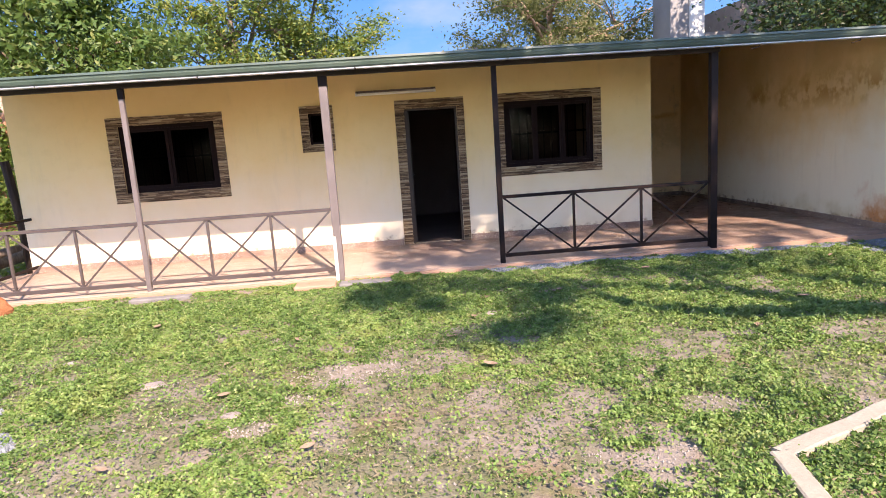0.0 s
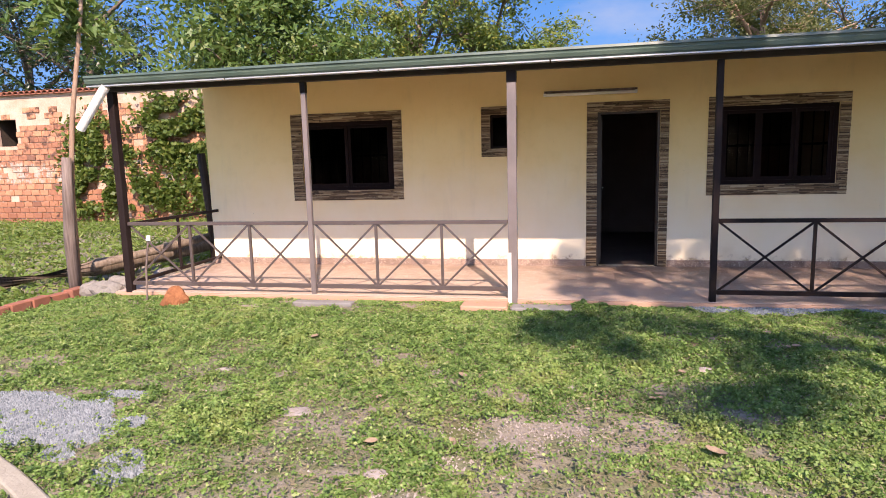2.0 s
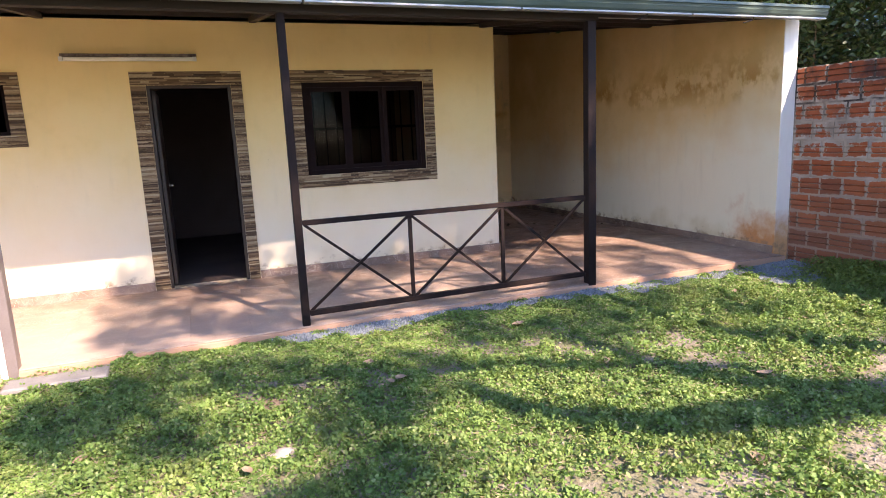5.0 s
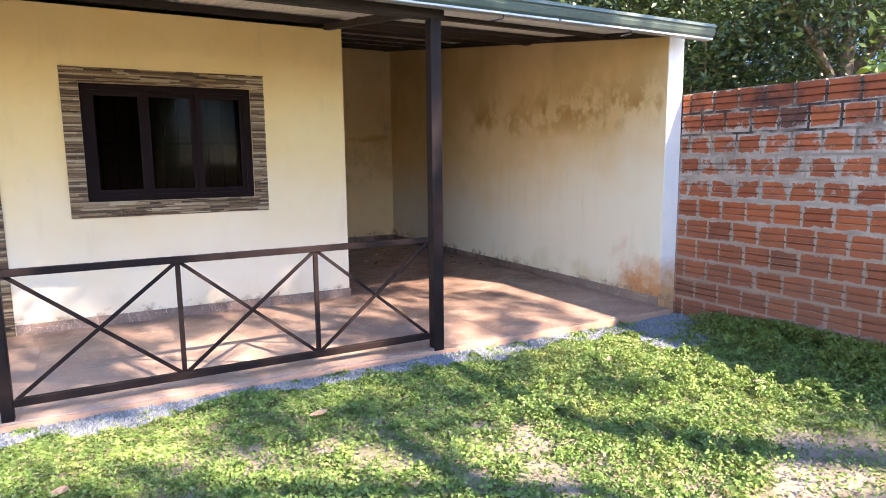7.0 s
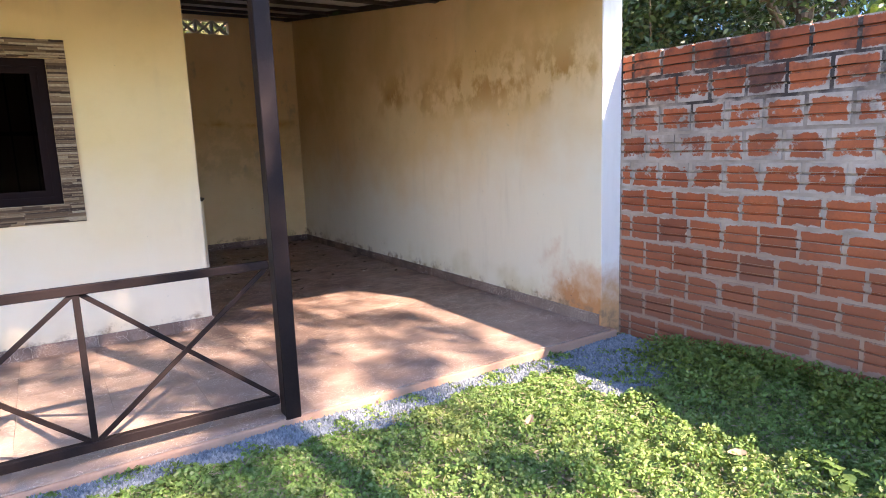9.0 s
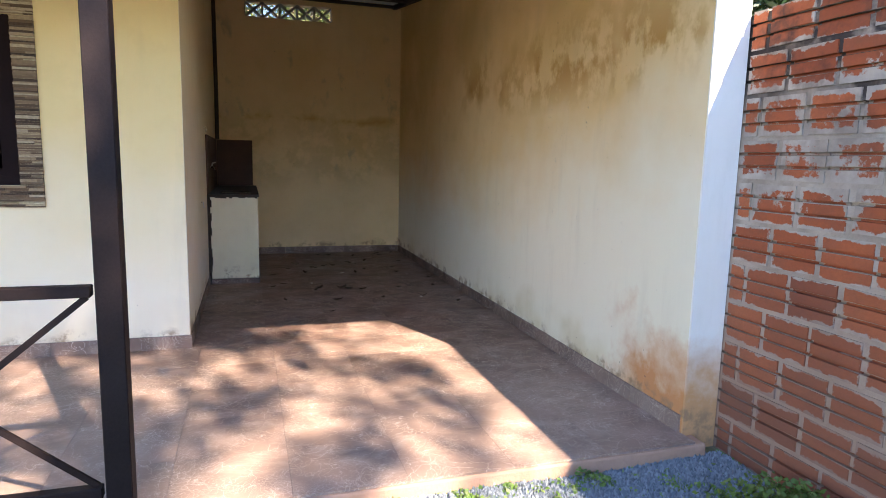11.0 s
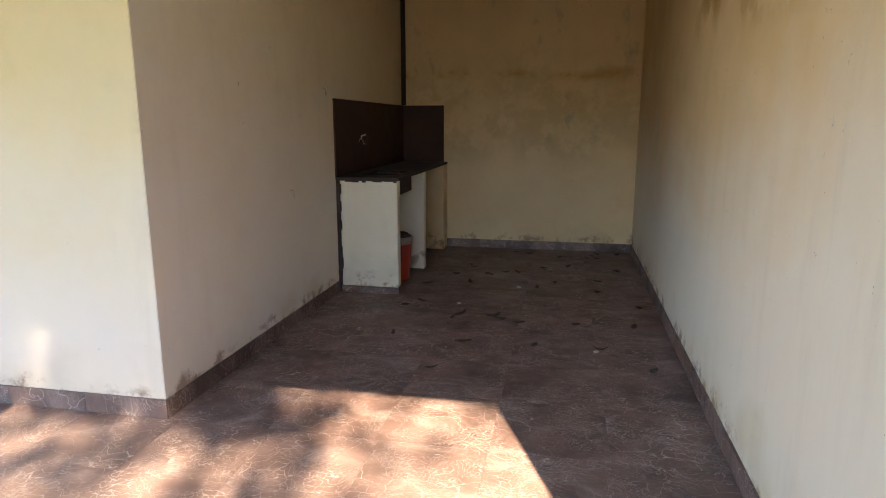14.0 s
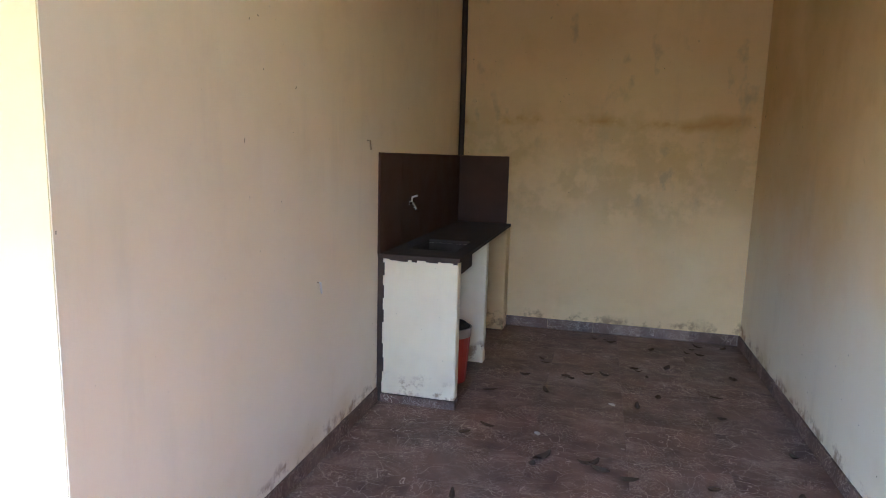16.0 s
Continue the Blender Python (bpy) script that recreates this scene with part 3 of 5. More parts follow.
gm.from_pydata(np.stack([vx, vy, vz], axis=-1).reshape(-1, 3).tolist(), [], faces.tolist())
gm.materials.append(M["ground"])
gm.shade_smooth()
tagged(new("ground", gm), "brown earth of the yard with patchy low greenery", "ground", kind="structure")

# ---- house shell ----
Y0, T = 10.0, 0.15           # front wall's face and thickness
XL, XC, XR = -5.65, 3.95, 6.40  # house's left end, its right corner, carport's outer wall
YB = 14.29                   # back wall
DOOR = (0.12, 0.92, -0.034, 2.04)
WIN1 = (-4.10, -2.71, 1.06, 2.05)
WINS = (-1.32, -1.07, 1.60, 2.06)
WIN2 = (1.64, 3.03, 1.05, 2.05)


def roof_z(y):
    return 2.49 + 0.13 * (y - 7.85)


def wall_with_openings(x0, x1, z0, z1, openings, y0, y1):
    """Blocks round the openings, one mesh."""
    bm = bmesh.new()
    xs = sorted({x0, x1, *[v for o in openings for v in o[:2]]})
    for a, b in zip(xs, xs[1:]):
        cut = sorted([(o[2], o[3]) for o in openings if o[0] <= a and o[1] >= b])
        z = z0
        for lo, hi in cut:
            if lo > z:
                box(bm, a, b, y0, y1, z, lo)
            z = hi
        if z < z1:
            box(bm, a, b, y0, y1, z, z1)
    bmesh.ops.remove_doubles(bm, verts=bm.verts, dist=1e-5)
    twin = [f for f in bm.faces if sum(1 for g in f.edges[0].link_faces for h in f.edges[1].link_faces if g is h and set(g.verts) == set(f.verts)) > 1]
    bmesh.ops.delete(bm, geom=twin, context="FACES_ONLY")
    return bm


wall_front = thing("wall_front", "cream painted plaster front wall with dark openings", "wall", kind="structure",
                   bm=wall_with_openings(XL, XC, -0.2, 2.66, [DOOR, WIN1, WINS, WIN2], Y0, Y0 + T), material=M["cream"])


def sloped_wall(x0, x1, y0, y1, rise=0.0):
    bm = bmesh.new()
    return extrude_profile(bm, [(y0, -0.25), (y1, -0.25), (y1, roof_z(y1) - 0.01 + rise), (y0, roof_z(y0) - 0.01 + rise)], x0, x1, "x")


thing("wall_left", "cream painted left side wall of the house", "wall", kind="structure", bm=sloped_wall(XL, XL + T, Y0 + T, YB), material=M["cream"])
thing("wall_carport", "cream plaster wall beside the carport, scuffed near the floor", "wall", kind="structure",
      bm=sloped_wall(XC - T, XC + 0.003, Y0 + 0.003, YB), material=M["side"])
VENT = (4.35, 5.45, 3.03, 3.22)
thing("wall_back", "dim cream back wall with brown damp stains", "wall", kind="structure",
      bm=wall_with_openings(XL, XR, -0.25, roof_z(YB) + 0.01, [VENT], YB, YB + T), material=M["back_wall"])


def skew(ob):
    """The boundary wall drifts 6 cm inwards towards its open end."""
    for v in ob.data.vertices:
        v.co.x -= 0.062 * (YB - v.co.y) / (YB - 8.0)
    return ob


wall_right = thing("wall_right", "stained limewashed boundary wall of the carport", "wall", kind="structure",
                   bm=sloped_wall(XR, XR + 0.19, 8.012, YB + T), material=M["old_wall"])
skew(wall_right)
skew(part("wall_end", box_bm(XR, XR + 0.19, 8.0, 8.011, -0.25, roof_z(8.0) - 0.01), M["white_end"], wall_right, "sunlit white end face with mud at its foot"))
thing("wall_inner", "inner wall behind the rooms, darkened for room shade", "wall", kind="structure", bm=box_bm(XL + T, XC - T, 13.6, 13.7, 0, 2.9), material=M["indoor"])
thing("floor_inner", "floor inside the house, darkened for room shade", "floor", kind="structure", bm=box_bm(XL + T, XC - T, Y0 + T, YB, -0.2, -0.035), material=M["indoor"])

# breeze block vent in the back wall
vent = thing("vent", "pierced concrete vent block under the roof", "vent", kind="structure")
for k in range(5):
    x0 = VENT[0] + k * 0.22
    bm = bmesh.new()
    bar(bm, (x0, YB + 0.07, VENT[2]), (x0 + 0.22, YB + 0.07, VENT[3]), 0.1, 0.022)
    bar(bm, (x0, YB + 0.072, VENT[3]), (x0 + 0.22, YB + 0.072, VENT[2]), 0.1, 0.022)
    box(bm, x0 - 0.012, x0 + 0.012, YB + 0.015, YB + 0.13, VENT[2], VENT[3])
    part("vent_block", bm, M["concrete"], vent)

# ---- porch floor ----
def floor_z(y):
    return -0.03 - 0.005 * max(0.0, y - 10.0)


floor = thing("floor", "raised porch slab with a dusty pink-brown edge", "floor", kind="structure")
part("slab", bevelled(box_bm(XL - 0.1, XR, 7.90, Y0, -0.3, -0.042), 0.012, 2), M["slab"], floor)
part("carport_slab", box_bm(XC, XR, Y0 + 0.002, YB, -0.3, -0.065), M["slab"], floor)

# ---- roof ----
roof = thing("roof", "lean-to roof of corrugated zinc sheets on dark timbers", "roof", kind="structure")
bm = bmesh.new()
X0R, X1R, Y0R, Y1R = XL - 0.05, 6.53, 7.80, 14.62
waves, seg = 164, 6
up = []
for i in range(waves * seg + 1):
    x = X0R + (X1R - X0R) * i / (waves * seg)
    dz = 0.012 + 0.011 * math.sin(i / seg * math.tau)
    up.append((bm.verts.new((x, Y0R, roof_z(Y0R) + dz)), bm.verts.new((x, Y1R, roof_z(Y1R) + dz))))
for a, b in zip(up, up[1:]):
    bm.faces.new((a[0], b[0], b[1], a[1]))
sheet = part("corrugated_sheet", bm, M["sheet"], roof, "grey corrugated zinc sheeting", smooth=True)
sol = sheet.modifiers.new("thickness", "SOLIDIFY")
sol.thickness, sol.offset = 0.002, 1.0


def purlin(y, x0, x1, h=0.042, w=0.045):
    bm = bmesh.new()
    z = roof_z(y) - 0.004
    return extrude_profile(bm, [(y - w / 2, z - h), (y + w / 2, z - h), (y + w / 2, z + 0.0), (y - w / 2, z - 0.007)], x0, x1, "x")


part("front_beam", box_bm(XL, 3.96, 7.905, 7.985, 2.36, 2.445, 0.004), M["timber"], roof, "dark timber beam on the posts")
for y in (8.75, 9.55):
    part("purlin", purlin(y, XC + 0.002, 6.276), M["timber"], roof)
part("purlin", purlin(10.03, X0R + 0.05, 6.276, 0.07, 0.08), M["timber"], roof)
for y in (10.9, 11.75, 12.6, 13.45, 14.2):
    part("purlin", purlin(y, XC + 0.002, 6.276), M["timber"], roof)


def rafter(x, y0, y1, w=0.06, drop=0.065, h=0.08):
    bm = bmesh.new()
    a, b = roof_z(y0) - drop, roof_z(y1) - drop
    return extrude_profile(bm, [(y0, a - h), (y1, b - h), (y1, b), (y0, a)], x - w / 2, x + w / 2, "x")


part("wall_rafter", rafter(6.30, 7.86, 14.28, 0.045, 0.0, 0.055), M["timber"], roof, "dark timber along the boundary wall")
for x in (-5.55, -3.13, -0.70, 1.19, 3.80):
    part("rafter", rafter(x, 7.99, 9.995, h=0.055), M["timber"], roof)

thing("ceiling", "ceiling inside the house, darkened for room shade", "ceiling", kind="structure", bm=box_bm(XL + T, XC - T, Y0 + T, YB, 2.58, 2.64), material=M["indoor"])
# gutter: rolled green sheet with a bare zinc lip
gutter = thing("gutter", "dark green metal gutter with a bare zinc lip along the eave", "gutter")
prof = [(7.90, 2.53), (7.70, 2.525), (7.695, 2.500), (7.708, 2.492), (7.712, 2.478), (7.704, 2.468), (7.715, 2.435), (7.735, 2.418), (7.90, 2.43), (7.90, 2.438), (7.745, 2.427), (7.725, 2.44), (7.72, 2.515), (7.90, 2.522)]
part("gutter_body", extrude_profile(bmesh.new(), prof, XL - 0.06, 6.57), M["gutter"], gutter)
for k in range(7):
    a = XL - 0.05 + k * 1.76
    part("zinc_lip", box_bm(a, min(a + 1.745, 6.565), 7.722, 7.80, 2.398, 2.416, 0.004), M["galv"], gutter, "bare zinc strip")
for x in (4.35, 5.6):
    part("bracket", tube_bm([(x, 7.735, 2.40), (x, 7.74, 2.375), (x - 0.10, 7.76, 2.35)], 0.006, 5), M["timber"], gutter, "bent wire bracket")
pipe = thing("downpipe", "short slanting white plastic pipe under the gutter end", "pipe", smooth=False)
part("pipe_body", tube_bm([(-5.47, 7.76, 2.40), (-5.53, 7.76, 2.34), (-5.87, 7.76, 1.93)], 0.05, 14), M["pvc"], pipe, smooth=False)

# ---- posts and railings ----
# paler copy for the sunlit posts, light included in the tone
M["post_lit"] = plain("lilac-grey steel post paint, sunlit copy", (0.13, 0.108, 0.104), (0.18, 0.148, 0.142), 4, 0.4, 0.0, 0.15, 0.5)
POSTS = ((-5.55, 0.085, "dark_steel"), (-3.13, 0.055, "post_lit"), (-0.83, 0.095, "post_lit"), (1.19, 0.06, "dark_steel"), (3.89, 0.085, "dark_steel"))
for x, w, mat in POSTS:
    look_word = {"dark_steel": "dark brown painted square steel post of the porch", "post_lit": "square steel porch post in a paler sunlit tone"}[mat]
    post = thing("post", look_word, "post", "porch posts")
    shaft = part("shaft", box_bm(x - w / 2, x + w / 2, 7.945 - w / 2, 7.945 + w / 2, -0.10, 2.30 if mat == "post_lit" else 2.36, 0.004), M[mat], post)
    # dark sleeve paints the eave's shadow on the paler posts' heads
    if mat == "post_lit":
        part("head", box_bm(x - w / 2 - 0.003, x + w / 2 + 0.003, 7.942 - w / 2, 7.948 + w / 2, 2.24, 2.36), M["dark_steel"], shaft, "upper end darkened as the eave's shadow")


def railing(x0, x1, uprights, mat, label):
    r = thing("railing", label, "railing", "porch railings")
    y, zt, zb = 7.95, 0.795, 0.065
    part("top_rail", box_bm(x0, x1, y - 0.022, y + 0.022, zt - 0.02, zt + 0.02, 0.003), M[mat], r)
    part("bottom_rail", box_bm(x0, x1, y - 0.022, y + 0.022, zb - 0.022, zb + 0.022, 0.003), M[mat], r)
    stops = [x0, *uprights, x1]
    for x in uprights:
        part("upright", box_bm(x - 0.014, x + 0.014, y - 0.014, y + 0.014, zb + 0.021, zt - 0.019), M[mat], r)
    for a, b in zip(stops, stops[1:]):
        a, b = a + 0.016, b - 0.016
        part("diagonal", bar(bmesh.new(), (a, y - 0.006, zb + 0.02), (b, y - 0.006, zt - 0.02), 0.012, 0.022), M[mat], r)
        part("diagonal", bar(bmesh.new(), (a, y + 0.007, zt - 0.02), (b, y + 0.007, zb + 0.02), 0.012, 0.022), M[mat], r)
    return r


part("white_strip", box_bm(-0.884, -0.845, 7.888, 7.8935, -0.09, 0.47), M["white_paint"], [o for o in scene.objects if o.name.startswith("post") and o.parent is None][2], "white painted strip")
railing(-5.505, -3.165, (-4.68, -3.90), "lit_steel", "steel railing with crossed bars in a paler sunlit tone")
railing(-3.095, -0.885, (-2.36, -1.61), "lit_steel", "steel railing with crossed bars in a paler sunlit tone")
railing(1.225, 3.83, (2.11, 2.97), "dark_steel", "dark steel railing with crossed bars on the porch edge")
# return of the railing along the porch's left end
r = thing("railing", "short dark steel end railing of the porch", "railing", "porch railings")
for z in (0.785, 0.065):
    part("side_rail", box_bm(-5.57, -5.53, 7.99, 9.99, z - 0.02, z + 0.02), M["dark_steel"], r)
part("upright", box_bm(-5.564, -5.536, 8.97, 9.0, 0.086, 0.765), M["dark_steel"], r)


# ---- openings ----
def surround(name, label, outer, inner, rng):
    """A band of stacked slate strips round an opening, one part a side."""
    x0, x1, z0, z1 = outer
    a0, a1, b0, b1 = inner
    s = thing(name, label, "window surround", kind="structure")
    sides = [("head_band", x0, x1, b1, z1), ("side_band", x0, a0, b0, b1), ("side_band", a1, x1, b0, b1)]
    if z0 < b0:
        sides.append(("foot_band", x0, x1, z0, b0))
    for nm, u0, u1, w0, w1 in sides:
        bm = bmesh.new()
        z = w0
        while z < w1 - 0.004:
            h = min(rng.choice((0.008, 0.011, 0.014, 0.018)), w1 - z)
            x = u0
            while x < u1 - 0.01:
                length = min(rng.uniform(0.05, 0.32), u1 - x)
                if u1 - x - length < 0.03:
                    length = u1 - x
                out = rng.uniform(0.008, 0.026)
                box(bm, x + 0.0006, x + length - 0.0006, Y0 - out, Y0 + 0.012, z + 0.0006, z + h - 0.0006)
                x += length
            z += h
        part(nm, bm, M["strips"], s)
    return s


rng = random.Random(4)
surround("trim", "stacked brown slate strips round the doorway", (-0.02, 1.03, -0.034, 2.17), DOOR, rng)
surround("trim", "stacked brown slate strips round a wide window", (-4.26, -2.575, 0.917, 2.175), WIN1, rng)
surround("trim", "stacked brown slate strips round the small window", (-1.44, -0.945, 1.49, 2.17), WINS, rng)
surround("trim", "stacked brown slate strips round a wide window", (1.505, 3.155, 0.917, 2.175), WIN2, rng)


def window(name, o, panes, label, bars=True):
    x0, x1, z0, z1 = o
    w = thing(name, label, "window", kind="structure")
    y = Y0 + 0.045
    f = 0.055 if x1 - x0 > 0.5 else 0.022
    fr = bmesh.new()
    box(fr, x0, x1, y - 0.03, y + 0.03, z0, z0 + f)
    box(fr, x0, x1, y - 0.03, y + 0.03, z1 - f, z1)
    box(fr, x0, x0 + f, y - 0.03, y + 0.03, z0 + f, z1 - f)
    box(fr, x1 - f, x1, y - 0.03, y + 0.03, z0 + f, z1 - f)
    part("frame", fr, M["frame"], w, "near-black frame")
    step = (x1 - x0 - 2 * f) / panes
    for k in range(panes):
        a, b = x0 + f + k * step, x0 + f + (k + 1) * step
        yy = y + (0.012 if k % 2 else -0.004)
        s = 0.045 if panes > 1 else 0.015
        bm = bmesh.new()
        box(bm, a, a + s, yy - 0.01, yy + 0.01, z0 + f, z1 - f)
        box(bm, b - s, b, yy - 0.01, yy + 0.01, z0 + f, z1 - f)
        box(bm, a + s, b - s, yy - 0.01, yy + 0.01, z0 + f, z0 + f + s)
        box(bm, a + s, b - s, yy - 0.01, yy + 0.01, z1 - f - s, z1 - f)
        part("sash", bm, M["frame"], w)
        g = part("pane", box_bm(a + s, b - s, yy - 0.002, yy + 0.002, z0 + f + s, z1 - f - s), M["glass"], w, "dark glass")
        g.visible_shadow = False
    if bars:
        n = max(2, round((x1 - x0) / 0.13))
        for k in range(1, n):
            x = x0 + (x1 - x0) * k / n
            part("bar", box_bm(x - 0.006, x + 0.006, Y0 + 0.10, Y0 + 0.112, z0, z1), M["frame"], w)
        part("cross_bar", box_bm(x0, x1, Y0 + 0.113, Y0 + 0.121, (z0 + z1) / 2 - 0.015, (z0 + z1) / 2 + 0.015), M["frame"], w)
    return w


window("window_1", WIN1, 2, "wide dark sliding window with inner bars")
window("window_2", WIN2, 3, "wide dark sliding window with near-black frames and inner bars")
window("window_3", WINS, 1, "small dark window beside the door", False)
door = thing("door_1", "dark wooden door standing open into the house", "door", kind="structure")
jamb = bmesh.new()
box(jamb, DOOR[0], DOOR[0] + 0.03, Y0 + 0.02, Y0 + 0.14, DOOR[2], DOOR[3])
box(jamb, DOOR[1] - 0.03, DOOR[1], Y0 + 0.02, Y0 + 0.14, DOOR[2], DOOR[3])
box(jamb, DOOR[0] + 0.03, DOOR[1] - 0.03, Y0 + 0.02, Y0 + 0.14, DOOR[3] - 0.03, DOOR[3])
part("frame", jamb, M["door_wood"], door)
leaf = part("leaf", box_bm(DOOR[0] + 0.032, DOOR[0] + 0.07, Y0 + 0.16, Y0 + 0.89, -0.025, 2.0, 0.004), M["door_wood"], door)
part("handle", tube_bm([(0.192, Y0 + 0.82, 1.0), (0.23, Y0 + 0.82, 1.0), (0.23, Y0 + 0.72, 1.0)], 0.008, 6), M["chrome"], leaf, "chrome handle")

# tube lamp over the door
lamp = thing("wall_lamp", "unlit white tube lamp on the wall above the door", "lamp")
# tray coloured brown to paint the shadow above the white tube
tray = part("tray", box_bm(-0.58, 0.62, Y0 - 0.045, Y0, 2.305, 2.335, 0.004), M["pole"], lamp, "tray browned as the shadow over the tube")
part("tube", tube_bm([(-0.55, Y0 - 0.05, 2.283), (0.59, Y0 - 0.05, 2.283)], 0.02, 10), M["white_paint"], lamp, "white glass tube", True)
for x in (-0.575, 0.595):
    part("socket", box_bm(x - 0.012, x + 0.022, Y0 - 0.07, Y0 - 0.03, 2.265, 2.304), M["pvc"], tray)

# ---- carport sink ----
sink = thing("sink_counter", "white masonry counter with a dark tiled sink top in the corner", "counter")
ZS = floor_z(12.3)
part("front_panel", box_bm(XC + 0.03, 4.44, 12.24, 12.32, ZS + 0.05, 0.845, 0.006), M["panel"], sink, "cream painted end panel")
part("panel_skirting", box_bm(XC + 0.03, 4.445, 12.228, 12.32, ZS, ZS + 0.049), M["skirting"], sink)
jag = bmesh.new()
a = 3.98
while a < 4.43:
    w = rng.uniform(0.012, 0.06)
    box(jag, a, min(a + w, 4.44), 12.236, 12.2398, 0.842 - 0.026 * rng.random() ** 2.5, 0.846)
    a += w
part("black_edge", jag, M["tar"], sink, "ragged black edge under the top")
joint = bmesh.new()
z = ZS
while z < 0.855:
    h = rng.uniform(0.03, 0.09)
    box(joint, XC, XC + rng.uniform(0.022, 0.045), 12.234, 12.239, z, min(z + h, 0.86))
    z += h
box(joint, XC, XC + 0.029, 12.2392, 12.315, ZS, 0.86)
part("raw_joint", joint, M["tar"], sink, "dark unpainted joint")
part("middle_panel", box_bm(XC + 0.002, 4.445, 13.14, 13.22, ZS - 0.005, 0.845, 0.006), M["panel"], sink)
part("rear_panel", box_bm(XC + 0.002, 4.445, 14.09, YB - 0.002, ZS - 0.01, 0.845, 0.006), M["back_wall"], sink)
top = bmesh.new()
for b in ((XC + 0.002, 4.45, 12.228, 12.5), (XC + 0.002, 4.45, 12.98, YB - 0.002), (XC + 0.002, 4.06, 12.5, 12.98), (4.36, 4.45, 12.5, 12.98)):
    box(top, *b, 0.846, 0.868)
worktop = part("worktop", top, M["tar"], sink, "dark brown tiled top")
basin = bmesh.new()
box(basin, 4.06, 4.36, 12.5, 12.98, 0.70, 0.715)
for b in ((4.05, 4.06, 12.5, 12.98), (4.36, 4.37, 12.5, 12.98), (4.06, 4.36, 12.49, 12.5), (4.06, 4.36, 12.98, 12.99)):
    box(basin, *b, 0.70, 0.844)
part("basin", basin, M["tar"], worktop, "dark sunken basin")
for k in range(5):
    a = 12.22 + k * 0.414
    part("splash_tile", box_bm(XC + 0.004, XC + 0.016, a, a + 0.4125, 0.869, 1.458), M["brown_tile"], sink)
part("splash_tile", box_bm(XC + 0.018, 4.41, YB - 0.014, YB - 0.001, 0.869, 1.458), M["brown_tile"], sink)
tap = thing("tap", "small pale metal tap on the brown splash tiles", "tap")
spout = part("spout", tube_bm([(XC + 0.014, 12.80, 1.13), (XC + 0.045, 12.78, 1.13), (XC + 0.07, 12.77, 1.09)], [0.012, 0.011, 0.009], 8), M["chrome"], tap)
part("lever", tube_bm([(XC + 0.03, 12.80, 1.14), (XC + 0.035, 12.80, 1.17), (XC + 0.065, 12.82, 1.18)], 0.007, 6), M["pvc"], spout)
drain = thing("waste_pipe", "thin dark pipe running up the corner", "pipe")
part("pipe_body", tube_bm([(XC + 0.03, YB - 0.03, 1.46), (XC + 0.032, YB - 0.028, 2.1), (XC + 0.025, YB - 0.03, roof_z(YB) - 0.08)], 0.025, 8), M["tar"], drain)
bucket = thing("bucket", "red plastic bucket with a pale rim under the sink counter", "bucket")
part("body", tube_bm([(4.29, 12.74, ZS), (4.29, 12.74, 0.27)], [0.11, 0.135], 20), M["red_plastic"], bucket)
rim = part("rim", tube_bm([(4.29, 12.74, 0.271), (4.29, 12.74, 0.33)], [0.138, 0.14], 20), M["dull_rim"], bucket, "grimy pale rim")
part("lid", tube_bm([(4.29, 12.74, 0.331), (4.29, 12.74, 0.355)], [0.13, 0.10], 20), M["tar"], rim, "dark lid")
for y, z, nm in ((11.42, 0.85, "wall hook"), (12.04, 1.52, "cable stub")):
    hook = thing("wall_hook", "small bent metal stub sticking from the wall", "hook")
    part("stub", tube_bm([(XC, y, z), (XC + 0.02, y, z), (XC + 0.025, y, z - 0.05)], 0.005, 6), M["chrome"], hook)

# ---- skirting ----
skirt = thing("baseboard", "brown veined tile skirting along the porch walls", "skirting", kind="structure")


def skirting_run(a, b, axis, at, side, step=0.42):
    n = max(1, round(abs(b - a) / step))
    for k in range(n):
        u, v = a + (b - a) * k / n + 0.001, a + (b - a) * (k + 1) / n - 0.001
        lo, hi = (at - 0.012, at - 0.001) if side < 0 else (at + 0.004, at + 0.0135)
        dims = (u, v, lo, hi) if axis == "x" else (lo, hi, u, v)
        base = floor_z((dims[2] + dims[3]) / 2) - 0.003
        t = part("skirting_tile", box_bm(*dims, base, base + 0.09), M["skirting"], skirt)
        if at == XR:
            skew(t)


skirting_run(XL, -0.025, "x", Y0, -1)
skirting_run(1.035, XC + 0.013, "x", Y0, -1)
skirting_run(Y0, 12.228, "y", XC, 1)
skirting_run(8.02, YB - 0.013, "y", XR, -1)
skirting_run(4.42, XR, "x", YB, -1)

# ---- floor tiles ----
tile_me = {}


def floor_tile(x0, x1, y0, y1):
    size = (round(x1 - x0, 3), round(y1 - y0, 3))
    if size not in tile_me:
        a, b = size[0] / 2 - 0.0003, size[1] / 2 - 0.0003
        bm = box_bm(-a, a, -b, b, -0.010, 0.0)
        tile_me[size] = to_mesh(bm, "tile", M["tile"])
    ob = new("tile", tile_me[size])
    fall = math.degrees(math.atan(0.005)) if y0 > 9.5 else 0.0
    ob.matrix_basis = pose((x0 + x1) / 2, (y0 + y1) / 2, floor_z((y0 + y1) / 2), -fall)
    ob.parent = floor


